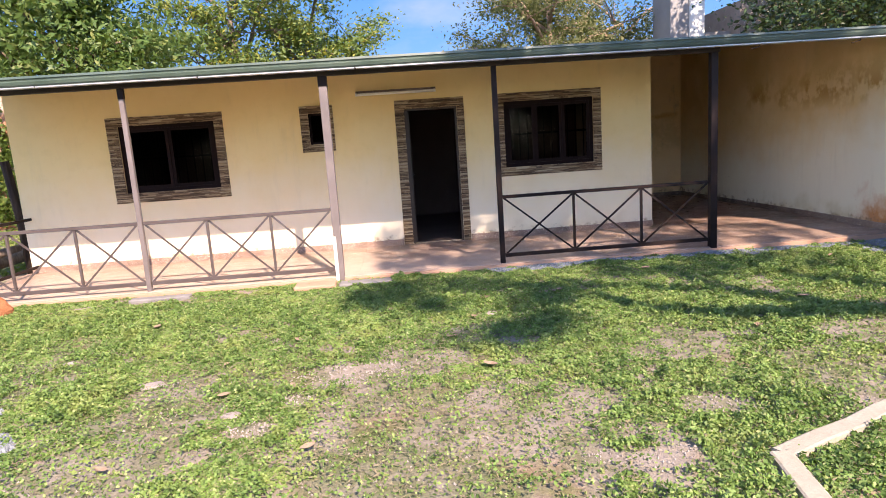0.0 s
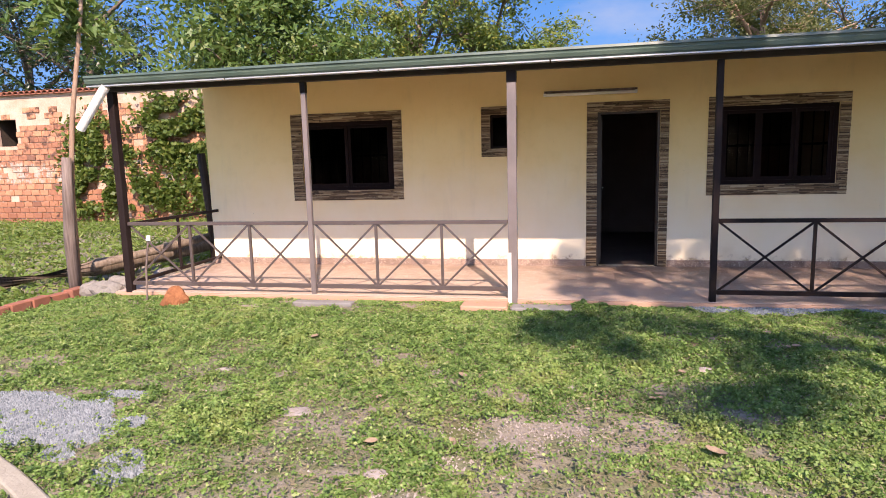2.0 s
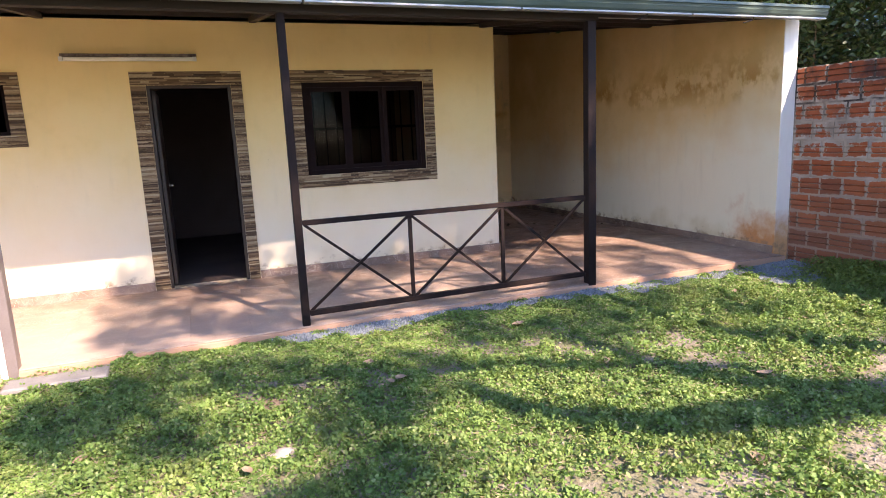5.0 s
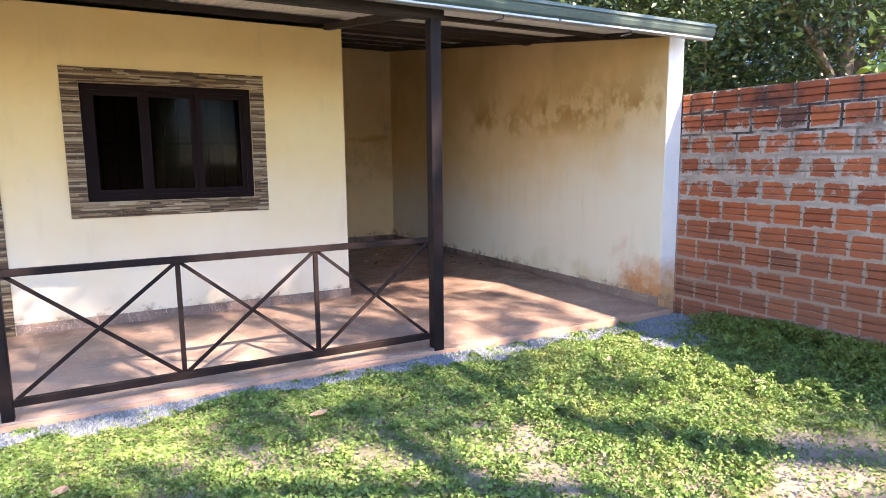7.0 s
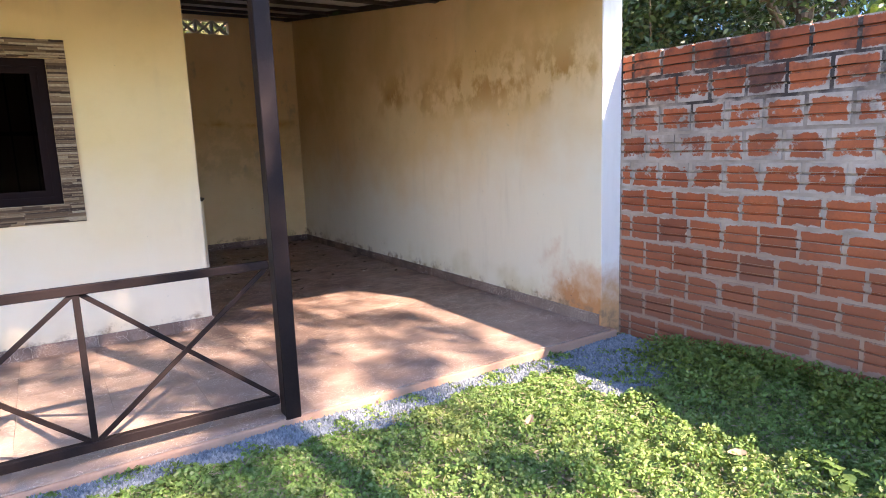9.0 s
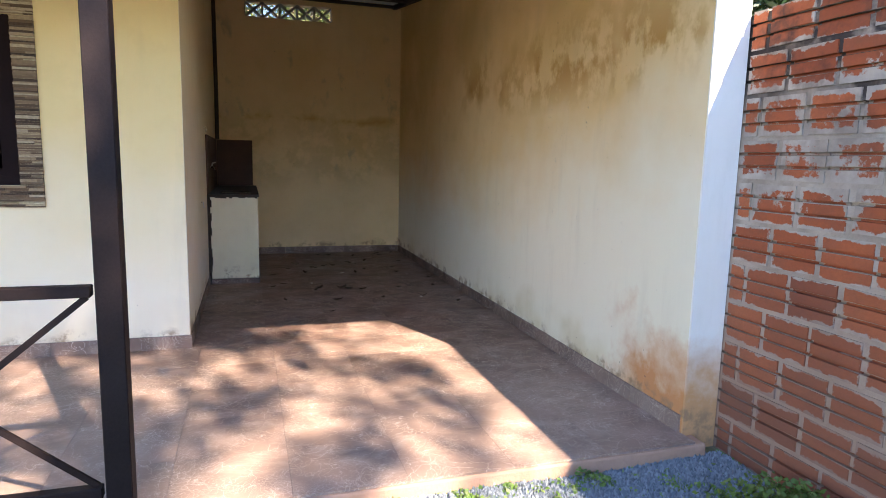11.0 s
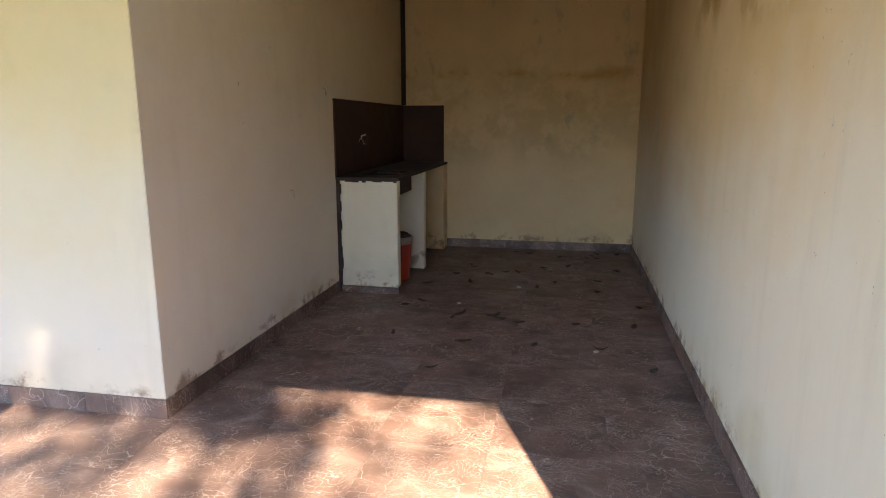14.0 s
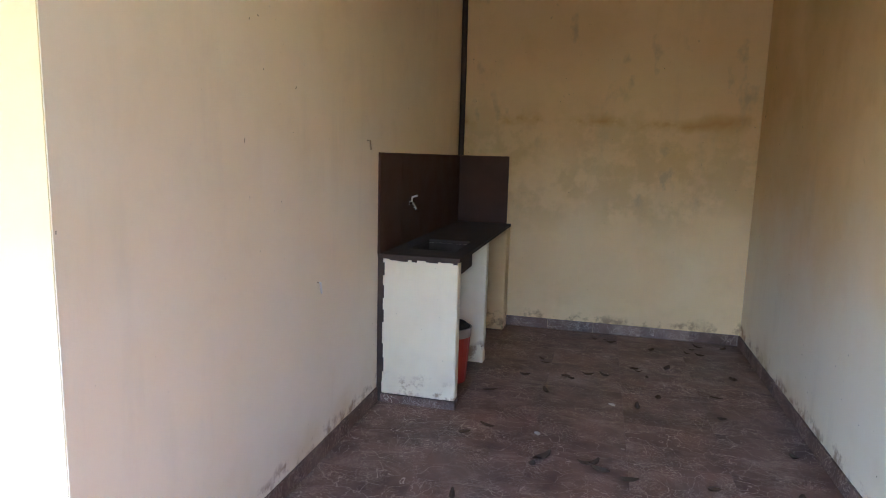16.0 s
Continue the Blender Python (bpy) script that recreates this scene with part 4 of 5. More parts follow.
def tile_field(x0, x1, y0, y1, step):
    nx, ny = round((x1 - x0) / step), round((y1 - y0) / step)
    for i in range(nx):
        for j in range(ny):
            floor_tile(x0 + (x1 - x0) * i / nx, x0 + (x1 - x0) * (i + 1) / nx, y0 + (y1 - y0) * j / ny, y0 + (y1 - y0) * (j + 1) / ny)


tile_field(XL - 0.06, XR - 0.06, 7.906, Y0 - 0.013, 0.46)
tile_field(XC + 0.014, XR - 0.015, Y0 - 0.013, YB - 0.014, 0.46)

# dead leaves swept into the carport
rng = random.Random(11)


def curled(nm, label, x, y, z, length, width, yaw, mat, curl=0.35):
    bm = bmesh.new()
    rows = []
    for i in range(5):
        t = i / 4
        w = width * math.sin(math.pi * (0.12 + 0.8 * t)) / 2
        h = curl * length * (t - 0.5) ** 2
        rows.append([bm.verts.new((length * (t - 0.5), s * w, h + abs(s) * w * 0.5 + 0.002)) for s in (-1, 0, 1)])
    for a, b in zip(rows, rows[1:]):
        for k in (0, 1):
            bm.faces.new((a[k], b[k], b[k + 1], a[k + 1]))
    ob = thing(nm, label, "leaf", "fallen leaves", bm=bm, material=mat)
    ob.matrix_basis = pose(x, y, z, 0, 0, yaw)
    return ob


for k in range(46):
    y = 10.6 + 3.5 * rng.random() ** 0.7
    x = rng.uniform(4.55, 6.25)
    curled("dead_leaf", "dark curled dead leaf on the tiles", x, y, floor_z(y) + 0.001, rng.uniform(0.05, 0.11), rng.uniform(0.022, 0.05), rng.uniform(0, 180), M["dead_leaf"], rng.uniform(0.3, 1.1))
for x, y in ((4.95, 12.05), (5.35, 12.6), (5.9, 11.2)):
    curled("paper_scrap", "small pale scrap on the tiles", x, y, floor_z(y) + 0.001, 0.05, 0.035, rng.uniform(0, 180), M["paper"])

# ---- boundary wall of hollow bricks ----
XB, COURSE, LONG, ZB0 = 6.53, 0.190, 0.243, -0.12
COURSES = 11
GROOVES = (0.055, 0.112)


def brick_profile(x_face, z0, h, depth):
    p = [(x_face + depth, z0), (x_face, z0)]
    for g in GROOVES:
        p += [(x_face, z0 + g - 0.008), (x_face + 0.018, z0 + g - 0.006), (x_face + 0.018, z0 + g + 0.006), (x_face, z0 + g + 0.008)]
    return p + [(x_face, z0 + h), (x_face + depth, z0 + h)]


brick_wall = thing("wall_brick", "boundary wall of orange hollow bricks with smeared mortar", "wall", kind="structure")
prof = [(XB + 0.10, ZB0 - 0.15), (XB + 0.0045, ZB0 - 0.15)]
for c in range(COURSES):
    z0 = ZB0 + c * COURSE
    for g in GROOVES:
        prof += [(XB + 0.0045, z0 + g - 0.007), (XB + 0.024, z0 + g - 0.005), (XB + 0.024, z0 + g + 0.005), (XB + 0.0045, z0 + g + 0.007)]
prof += [(XB + 0.0045, ZB0 + COURSES * COURSE - 0.03), (XB + 0.10, ZB0 + COURSES * COURSE - 0.03)]
part("mortar", extrude_profile(bmesh.new(), prof, -6.0, 8.3, "y"), M["mortar"], brick_wall, "grey mortar")
bh, bl = COURSE - 0.020, LONG - 0.024
brick_me = to_mesh(extrude_profile(bmesh.new(), brick_profile(-0.055, -bh / 2, bh, 0.11), -bl / 2, bl / 2, "y"), "brick", M["brick"])
rest = bmesh.new()
for c in range(COURSES):
    z = ZB0 + c * COURSE + bh / 2
    joint_y = 7.77 if c % 2 else 7.895
    cut = 7.985 - joint_y - 0.012
    ob = new("brick", brick_me)
    ob.matrix_basis = pose(XB + 0.055, joint_y + 0.012 + cut / 2, z) @ Matrix.Diagonal((1, cut / bl, 1, 1))
    ob.parent = brick_wall
    y = joint_y - LONG / 2
    while y > -5.8:
        if y > 1.6:
            ob = new("brick", brick_me)
            ob.matrix_basis = pose(XB + 0.055 + rng.uniform(-0.003, 0.003), y + rng.uniform(-0.004, 0.004), z + rng.uniform(-0.003, 0.003), rng.uniform(-0.7, 0.7), 0, rng.uniform(-0.6, 0.6))
            ob.parent = brick_wall
        else:
            box(rest, XB, XB + 0.1, y - bl / 2, y + bl / 2, z - bh / 2, z + bh / 2)
        y -= LONG
tagged(part("brickwork", rest, M["brick_rest"], brick_wall), kind="stuff")

# ---- far left: neighbour's brick wall with tile coping ----
far_wall = thing("wall_far", "old orange brick wall with pale render and a tiled top", "wall", kind="structure")
FX0, FX1, FY, FZ = -21.0, -7.2, 16.5, 3.55
HOLE = (-16.4, -15.65, 2.15, 2.9)
part("core", wall_with_openings(FX0, FX1, -0.4, FZ, [HOLE], FY + 0.012, FY + 0.2), M["lime"], far_wall, "pale rendered core")
recess = bmesh.new()
for b in ((HOLE[0] - 0.1, HOLE[1] + 0.1, FY + 0.9, FY + 0.95, HOLE[2] - 0.1, HOLE[3] + 0.1), (HOLE[0] - 0.1, HOLE[0] - 0.02, FY + 0.202, FY + 0.9, HOLE[2] - 0.1, HOLE[3] + 0.1), (HOLE[1] + 0.02, HOLE[1] + 0.1, FY + 0.202, FY + 0.9, HOLE[2] - 0.1, HOLE[3] + 0.1), (HOLE[0] - 0.02, HOLE[1] + 0.02, FY + 0.202, FY + 0.9, HOLE[3] + 0.02, HOLE[3] + 0.1), (HOLE[0] - 0.02, HOLE[1] + 0.02, FY + 0.202, FY + 0.9, HOLE[2] - 0.1, HOLE[2] - 0.02)):
    box(recess, *b)
part("dark_recess", recess, M["tar"], far_wall, "dark space behind the hole")
fb = to_mesh(box_bm(-0.135, 0.135, -0.03, 0.03, -0.073, 0.073, 0.006), "brick", M["far_brick"])
count, far_rest = 0, bmesh.new()
for c in range(20):
    z = 0.0 + c * 0.165
    x = -18.0 + (0.145 if c % 2 else 0)
    while x < -8.0:
        in_hole = HOLE[0] - 0.05 < x < HOLE[1] + 0.05 and HOLE[2] - 0.03 < z < HOLE[3] + 0.03
        if not in_hole and rng.random() < (0.97 if c < 17 else 0.4):
            if -17.4 < x < -12.6 and count < 300:
                ob = new("brick", fb)
                ob.matrix_basis = pose(x, FY + 0.012 + rng.uniform(-0.006, 0.006), z, 0, 0, rng.uniform(-1, 1))
                ob.parent = far_wall
                count += 1
            else:
                box(far_rest, x - 0.135, x + 0.135, FY - 0.018, FY + 0.04, z - 0.073, z + 0.073)
        x += 0.29
tagged(part("brickwork", far_rest, M["far_brick"], far_wall), kind="stuff")
cop = bmesh.new()
x = FX0
while x < FX1:
    prof = [(x + 0.09 * math.cos(a) + 0.09, FZ + 0.03 + 0.075 * math.sin(a)) for a in np.linspace(0, math.pi, 7)]
    prof += [(x + 0.075 * math.cos(a) + 0.09, FZ + 0.03 + 0.06 * math.sin(a)) for a in np.linspace(math.pi, 0, 7)]
    extrude_profile(cop, prof, FY - 0.14, FY + 0.3, "y")
    x += 0.19
box(cop, FX0, FX1, FY - 0.1, FY + 0.25, FZ + 0.001, FZ + 0.028)
tagged(part("coping", cop, M["roof_tile"], far_wall, "half-round red roof tiles"), kind="stuff")


# ---- plants ----
def limbs(base, height, spread, rng, forks=5, radius=0.12, lean=(0, 0), sub=3, bare=0.35):
    """Trunk and limbs as one mesh, and the tips where leaves grow."""
    bm = bmesh.new()
    base = Vector(base)
    top = base + Vector((lean[0], lean[1], height * 0.75))
    trunk = [base + (top - base) * t + Vector((rng.uniform(-1, 1), rng.uniform(-1, 1), 0)) * 0.04 * height * t for t in (0, 0.2, 0.4, 0.6, 0.8, 1)]
    trunk[0] = base
    tube(bm, trunk, [radius * k for k in (1.25, 1.0, 0.85, 0.7, 0.5, 0.3)], 8)
    tips = []
    for k in range(forks):
        t = bare + (1 - bare) * (k + rng.random() * 0.6) / forks
        p = trunk[min(5, int(t * 5))].lerp(trunk[min(5, int(t * 5) + 1)], t * 5 - int(t * 5))
        ang = k * 2.4 + rng.uniform(-0.4, 0.4)
        d = Vector((math.cos(ang), math.sin(ang), rng.uniform(0.35, 0.9)))
        L = spread * rng.uniform(0.65, 1.05)
        q = p + d * L * 0.5 + Vector((0, 0, 0.1 * L))
        e = p + d * L
        tube(bm, [p, q, e], [radius * 0.42, radius * 0.26, radius * 0.09], 6)
        tips += [q, e, p.lerp(e, 0.75)]
        for j in range(sub):
            s = p.lerp(e, rng.uniform(0.4, 0.95))
            w = s + Vector((rng.uniform(-1, 1), rng.uniform(-1, 1), rng.uniform(-0.2, 0.9))) * L * 0.5
            tube(bm, [s, s.lerp(w, 0.5) + Vector((0, 0, 0.04 * L)), w], [radius * 0.14, radius * 0.09, radius * 0.03], 5)
            tips += [w, s.lerp(w, 0.6)]
    tips.append(top)
    return bm, tips


def tree(name, label, base, height, spread, leaves, length, width, mat, seed, radius=0.14, clump=0.5, forks=7, sub=4, bark="bark", lean=(0, 0), bare=0.35, droop=0.0, group="trees behind the house"):
    rng = random.Random(seed)
    g = np.random.default_rng(seed)
    bm, tips = limbs(base, height, spread, rng, forks, radius, lean, sub, bare)
    t = thing(name, label, "tree", group)
    part("trunk", bm, M[bark], t, smooth=True)
    tips = np.array([tuple(p) for p in tips])
    weight = g.uniform(0.3, 1.0, len(tips))
    pick = g.choice(len(tips), leaves, p=weight / weight.sum())
    r = g.normal(size=(leaves, 3)) * np.array([1, 1, 0.7]) * clump
    centres = tips[pick] + r * g.uniform(0.3, 1.0, (leaves, 1))
    crown = new("crown", leaf_soup("crown", centres, length, width, M[mat], g, 0.3, droop))
    crown.parent = t
    return t


tree("tree", "broad dense tree with dark green drooping leaves", (-9.3, 19.5, -0.1), 7.5, 2.8, 17000, 0.26, 0.09, "tree_leaf", 21, 0.18, 0.75, 9, 5, droop=0.4)
tree("tree", "airy tree with feathery leaves and yellow flowers", (-5.5, 24.5, -0.1), 9.5, 3.4, 20000, 0.18, 0.07, "airy_leaf", 23, 0.2, 0.45, 12, 8)
tree("tree", "airy tree with feathery leaves and yellow flowers", (-3.2, 25.0, -0.1), 7.8, 2.7, 20000, 0.18, 0.07, "airy_leaf", 24, 0.18, 0.45, 11, 8)
tree("tree", "low round tree with olive leaves", (0.3, 27.0, -0.1), 4.9, 1.7, 8000, 0.18, 0.07, "airy_leaf", 25, 0.12, 0.45, 7, 4)
tree("tree", "spreading tree with olive leaves and many pale bare twigs", (6.2, 25.5, -0.1), 8.6, 3.7, 30000, 0.16, 0.06, "olive_leaf", 26, 0.2, 0.55, 12, 9, "twig_bark")
tree("tree", "thin tree with pale bare twigs", (9.5, 27.0, -0.1), 8.0, 2.6, 3500, 0.16, 0.05, "olive_leaf", 27, 0.14, 0.5, 10, 9, "twig_bark")
tree("tree", "dark glossy tree beyond the brick wall", (10.3, 12.5, -0.1), 6.2, 2.6, 52000, 0.105, 0.045, "dark_leaf", 28, 0.2, 0.7, 10, 5, bare=0.15, group="trees beyond the brick wall")
tree("tree", "dark glossy tree beyond the brick wall", (12.2, 9.6, -0.1), 5.6, 2.4, 40000, 0.105, 0.045, "dark_leaf", 29, 0.2, 0.7, 9, 5, bare=0.15, group="trees beyond the brick wall")
tree("tree", "dark glossy tree beyond the brick wall", (14.5, 17.5, -0.1), 8.6, 3.8, 26000, 0.22, 0.10, "dark_leaf", 30, 0.22, 1.0, 10, 5, bare=0.15, group="trees beyond the brick wall")
tree("tree", "dark glossy tree beyond the brick wall", (18.5, 13.5, -0.1), 8.0, 3.8, 20000, 0.24, 0.11, "dark_leaf", 35, 0.22, 1.0, 10, 5, bare=0.12, group="trees beyond the brick wall")
tree("tree", "sunlit shrub showing above the brick wall", (11.0, 7.2, -0.1), 3.2, 1.3, 7000, 0.15, 0.05, "tree_leaf", 31, 0.1, 0.4, 7, 4, bare=0.2, group="trees beyond the brick wall")
tree("tree", "dark bare-limbed tree behind the old brick wall", (-16.5, 20.5, -0.1), 9.0, 3.0, 7000, 0.2, 0.08, "dark_leaf", 32, 0.2, 0.6, 9, 5, group="trees behind the old wall")
tree("tree", "dark bare-limbed tree behind the old brick wall", (-20.0, 21.5, -0.1), 9.0, 3.2, 8000, 0.2, 0.08, "dark_leaf", 33, 0.24, 0.7, 9, 5, group="trees behind the old wall")
tree("tree", "leafy green tree behind the old brick wall", (-12.6, 20.0, -0.1), 4.9, 2.2, 9000, 0.2, 0.08, "tree_leaf", 34, 0.15, 0.6, 8, 5, group="trees behind the old wall")

for k, (bx, by, bh) in enumerate(((-18, -20, 7.5), (-9, -25, 8), (2, -27, 7), (13, -22, 7.5))):
    tree("tree", "dense green tree at the back of the yard", (bx, by, -0.1), bh * 0.8, 4.0, 9000, 0.55, 0.32, "tree_leaf", 50 + k, 0.25, 1.2, 9, 4, bare=0.12, group="trees at the back of the yard")

# young tree tied to a pole
sapling = thing("young_tree", "slender young tree with feathery drooping leaves", "tree")
trunk = [(-6.62, 8.30, -0.14), (-6.57, 8.30, 1.2), (-6.51, 8.29, 1.62), (-6.43, 8.28, 2.1), (-6.13, 8.27, 3.4), (-6.07, 8.27, 4.0)]
part("trunk", tube_bm(trunk, [0.035, 0.033, 0.032, 0.03, 0.024, 0.012], 8), M["twig_bark"], sapling, smooth=True)
g = np.random.default_rng(8)
fr = []
for k in range(22):
    a, z = g.uniform(0, math.tau), g.uniform(3.0, 3.75)
    L = g.uniform(0.45, 0.85)
    for t in np.linspace(0.1, 1, 20):
        c = np.array([-6.12 + math.cos(a) * L * t, 8.27 + math.sin(a) * L * t, z + 0.25 * t - 0.5 * t * t])
        for s in (-1, 1):
            fr.append(c + np.array([-math.sin(a), math.cos(a), -0.25]) * 0.06 * s)
crown = new("crown", leaf_soup("crown", np.array(fr), 0.19, 0.05, M["tree_leaf"], g, 0.4, 0.3))
crown.parent = sapling
pole = thing("pole", "weathered grey wooden stake beside the young tree", "pole",
             bm=tube_bm([(-6.57, 8.18, -0.2), (-6.57, 8.18, 0.6), (-6.53, 8.18, 1.1), (-6.49, 8.18, 1.62)], [0.075, 0.07, 0.065, 0.055], 10), material=M["pole"], smooth=True)
thing("timber_post", "dark charred timber post leaning by the house corner", "post",
      bm=tube_bm([(-5.80, 10.25, -0.2), (-5.83, 10.25, 0.7), (-5.92, 10.25, 1.66)], [0.07, 0.068, 0.062], 9), material=M["burnt"], smooth=True)
thing("log", "grey fallen log lying beside the porch", "log", "logs",
      bm=tube_bm([(-7.5, 7.9, 0.02), (-6.9, 9.0, 0.06), (-6.4, 10.6, 0.10), (-6.2, 12.0, 0.15)], [0.10, 0.13, 0.10, 0.08], 10), material=M["bark"], smooth=True)
thing("log", "dark thin log on the pile beside the porch", "log", "logs",
      bm=tube_bm([(-6.7, 8.7, 0.14), (-6.15, 9.9, 0.28), (-5.95, 10.9, 0.36)], [0.05, 0.07, 0.04], 8), material=M["bark"], smooth=True)

# vines on the far wall
g = np.random.default_rng(9)
pts = []
for cx, cz, sx, sz, n in ((-12.9, 1.6, 0.8, 0.9, 7000), (-10.6, 2.4, 0.8, 0.75, 7000), (-11.6, 0.7, 1.3, 0.45, 3200), (-13.6, 0.9, 0.35, 0.9, 1000), (-9.6, 1.2, 0.7, 0.9, 2500)):
    p = np.stack([g.normal(cx, sx * 0.6, n), FY - 0.08 - np.abs(g.normal(0, 0.12, n)), np.clip(g.normal(cz, sz * 0.6, n), -0.1, 3.6)], axis=1)
    keep = patchy(p[:, 0], p[:, 2], 0.3) > 0.33
    pts.append(p[keep])
vine = tagged(new("vine", leaf_soup("vine", np.concatenate(pts), 0.13, 0.09, M["vine_leaf"], g, 0.2)), "green creeper climbing the old brick wall", "vine", kind="stuff")

# the big tree behind the start of the walk: only its shade is seen
shade = thing("shade_tree", "large leafy tree shading the yard and porch", "tree")
g = np.random.default_rng(13)
BACK = -SUN_WAY / -SUN_WAY.z  # per metre of height, towards the sun


def over(x, y, h):
    """The place at height h whose shadow falls at (x, y) on the lawn."""
    return Vector((x, y, -0.14)) + BACK * (h + 0.14)


bm = bmesh.new()
fork = Vector((8.6, -6.0, 5.5))
tube(bm, [(9.0, -6.6, -0.2), (8.9, -6.4, 2.5), fork], [0.36, 0.30, 0.24], 10)
arms = [[(4.9, 5.05), (3.8, 5.25), (3.18, 5.36), (2.67, 5.49), (2.29, 5.80), (2.04, 6.10), (1.92, 6.49)],
        [(4.6, 5.1), (3.6, 5.55), (3.25, 6.0), (3.08, 6.67), (3.0, 7.4)],
        [(5.2, 5.3), (4.55, 5.87), (4.03, 6.51), (3.9, 7.5), (3.6, 9.2)],
        [(3.6, 5.95), (2.3, 6.65), (1.2, 7.0), (0.2, 7.2)]]
for k, arm in enumerate(arms):
    line = [fork] + [over(x, y, 6.2 + 0.4 * k + 0.1 * i) for i, (x, y) in enumerate(arm)]
    thick = (1.0, 0.8, 0.75, 0.45)[k]
    tube(bm, line, [thick * (0.18 - 0.08 * i / (len(line) - 1)) for i in range(len(line))], 7)
part("trunk", bm, M["bark"], shade, smooth=True)
LAWN_SHADE = [(-0.3, 7.0, 0.42, 0.34), (0.25, 6.5, 0.28, 0.2), (0.9, 7.25, 0.55, 0.36), (1.65, 7.0, 0.5, 0.32), (1.3, 6.45, 0.34, 0.32), (0.4, 7.5, 0.6, 0.2), (0.75, 5.4, 0.45, 0.19), (1.1, 5.66, 0.26, 0.18), (1.75, 4.9, 0.26, 0.13), (2.5, 7.3, 0.5, 0.3), (3.3, 7.2, 0.4, 0.35), (4.8, 6.9, 0.35, 0.25), (5.2, 5.7, 0.4, 0.2), (4.3, 7.5, 0.4, 0.2)]
clumps, count = [], [0, 0]
while count[0] < 170 or count[1] < 580:
    x, y = g.uniform(-0.9, 6.0), g.uniform(5.3, 11.6)
    porch = y > 7.75
    if not porch and float(blobs(np.array(x), np.array(y), LAWN_SHADE, 0.4)) < 0.05:
        continue
    if porch and (patchy(x * 1.1, y * 0.8, 0.2) + 0.2 * (x < 2.4) + 0.07 * (x < 3.9) - 0.07 * (x > 3.9) < 0.53 or x < -0.25 - 0.1 * (y - 8)):
        continue
    if count[porch] < (170, 580)[porch]:
        count[porch] += 1
        clumps.append(over(x, y, g.uniform(8.0, 10.5)))
ge = np.random.default_rng(91)
for cx, cy, sx, sy, n in ((0.75, 5.42, 0.26, 0.09, 18), (1.15, 5.6, 0.12, 0.1, 8), (4.6, 9.2, 0.4, 0.3, 8), (4.4, 9.95, 0.3, 0.16, 10), (3.3, 10.4, 0.45, 0.14, 46), (2.2, 10.4, 0.5, 0.14, 46)):
    clumps += [over(cx + sx * ge.normal(), cy + sy * ge.normal(), ge.uniform(8.0, 10.5)) for i in range(n)]
c = np.array([tuple(p) for p in clumps])
pick = g.integers(0, len(c), 20000)
cr = new("crown", leaf_soup("crown", c[pick] + g.normal(size=(20000, 3)) * 0.105, 0.13, 0.06, M["tree_leaf"], g, 0.4))
cr.parent = shade

# ---- lawn ----
KERB_R = [(4.9, 4.5), (2.58, 3.45), (1.74, 3.08), (1.65, 2.6), (1.5, 1.2)]
KERB_L = [(-5.4, 5.1), (-3.37, 4.0), (-2.0, 3.27), (-1.2, 2.85)]
GRAVEL = [(-4.2, 4.64, 1.0, 0.42), (-3.5, 4.56, 0.5, 0.32), (-3.36, 5.05, 0.2, 0.06), (-2.64, 4.08, 0.14, 0.2), (-3.09, 4.14, 0.1, 0.06), (6.05, 7.5, 0.55, 0.42)]
PATCH = [(-0.55, 4.75, 0.40, 0.36), (-0.8, 4.4, 0.3, 0.2), (-1.05, 3.97, 0.25, 0.12), (0.66, 4.4, 0.12, 0.09), (1.23, 3.2, 0.2, 0.1), (0.89, 3.27, 0.16, 0.1), (1.75, 3.75, 0.25, 0.12)]  # worn through to the earth
BARE = [(-0.7, 4.75, 0.7, 0.45), (-1.5, 4.25, 0.5, 0.25), (-1.7, 5.1, 0.4, 0.45), (0.75, 4.8, 0.3, 0.15), (1.6, 4.4, 0.25, 0.16), (-0.1, 3.6, 0.6, 0.3), (-0.3, 5.25, 0.5, 0.2), (0.2, 4.1, 0.5, 0.2)]


def strip_gravel(x, y):
    """The stone drip line along the porch edge."""
    w = 0.08 + 0.20 * patchy(x, 0 * x, 0.5) + 0.12 * np.clip((x - 4.2) / 1.6, 0, 1)
    return np.where(x > 0.9, (y - (7.90 - w)) / 0.15, -1) + 0.9 * (patchy(x, y, 0.2) - 0.5)


def near_line(x, y, line):
    """Distance to a broken line on the ground."""
    best = np.full(np.shape(x), 9.0)
    for (ax, ay), (bx, by) in zip(line, line[1:]):
        dx, dy = bx - ax, by - ay
        t = np.clip(((x - ax) * dx + (y - ay) * dy) / (dx * dx + dy * dy), 0, 1)
        best = np.minimum(best, np.hypot(x - ax - t * dx, y - ay - t * dy))
    return best


def off_kerb(x, y):
    return np.minimum(near_line(x, y, KERB_R), near_line(x, y, KERB_L)) > 0.062


g = np.random.default_rng(17)
N = 1450000
x, y = g.uniform(-7.6, 6.52, N), g.uniform(2.1, 7.93, N)
cover = 0.60 * patchy(x, y, 0.75) + 0.40 * patchy(x + 9, y + 5, 0.17)
bare = np.clip(blobs(x, y, BARE, 0.9) * 1.6, -0.3, 1)
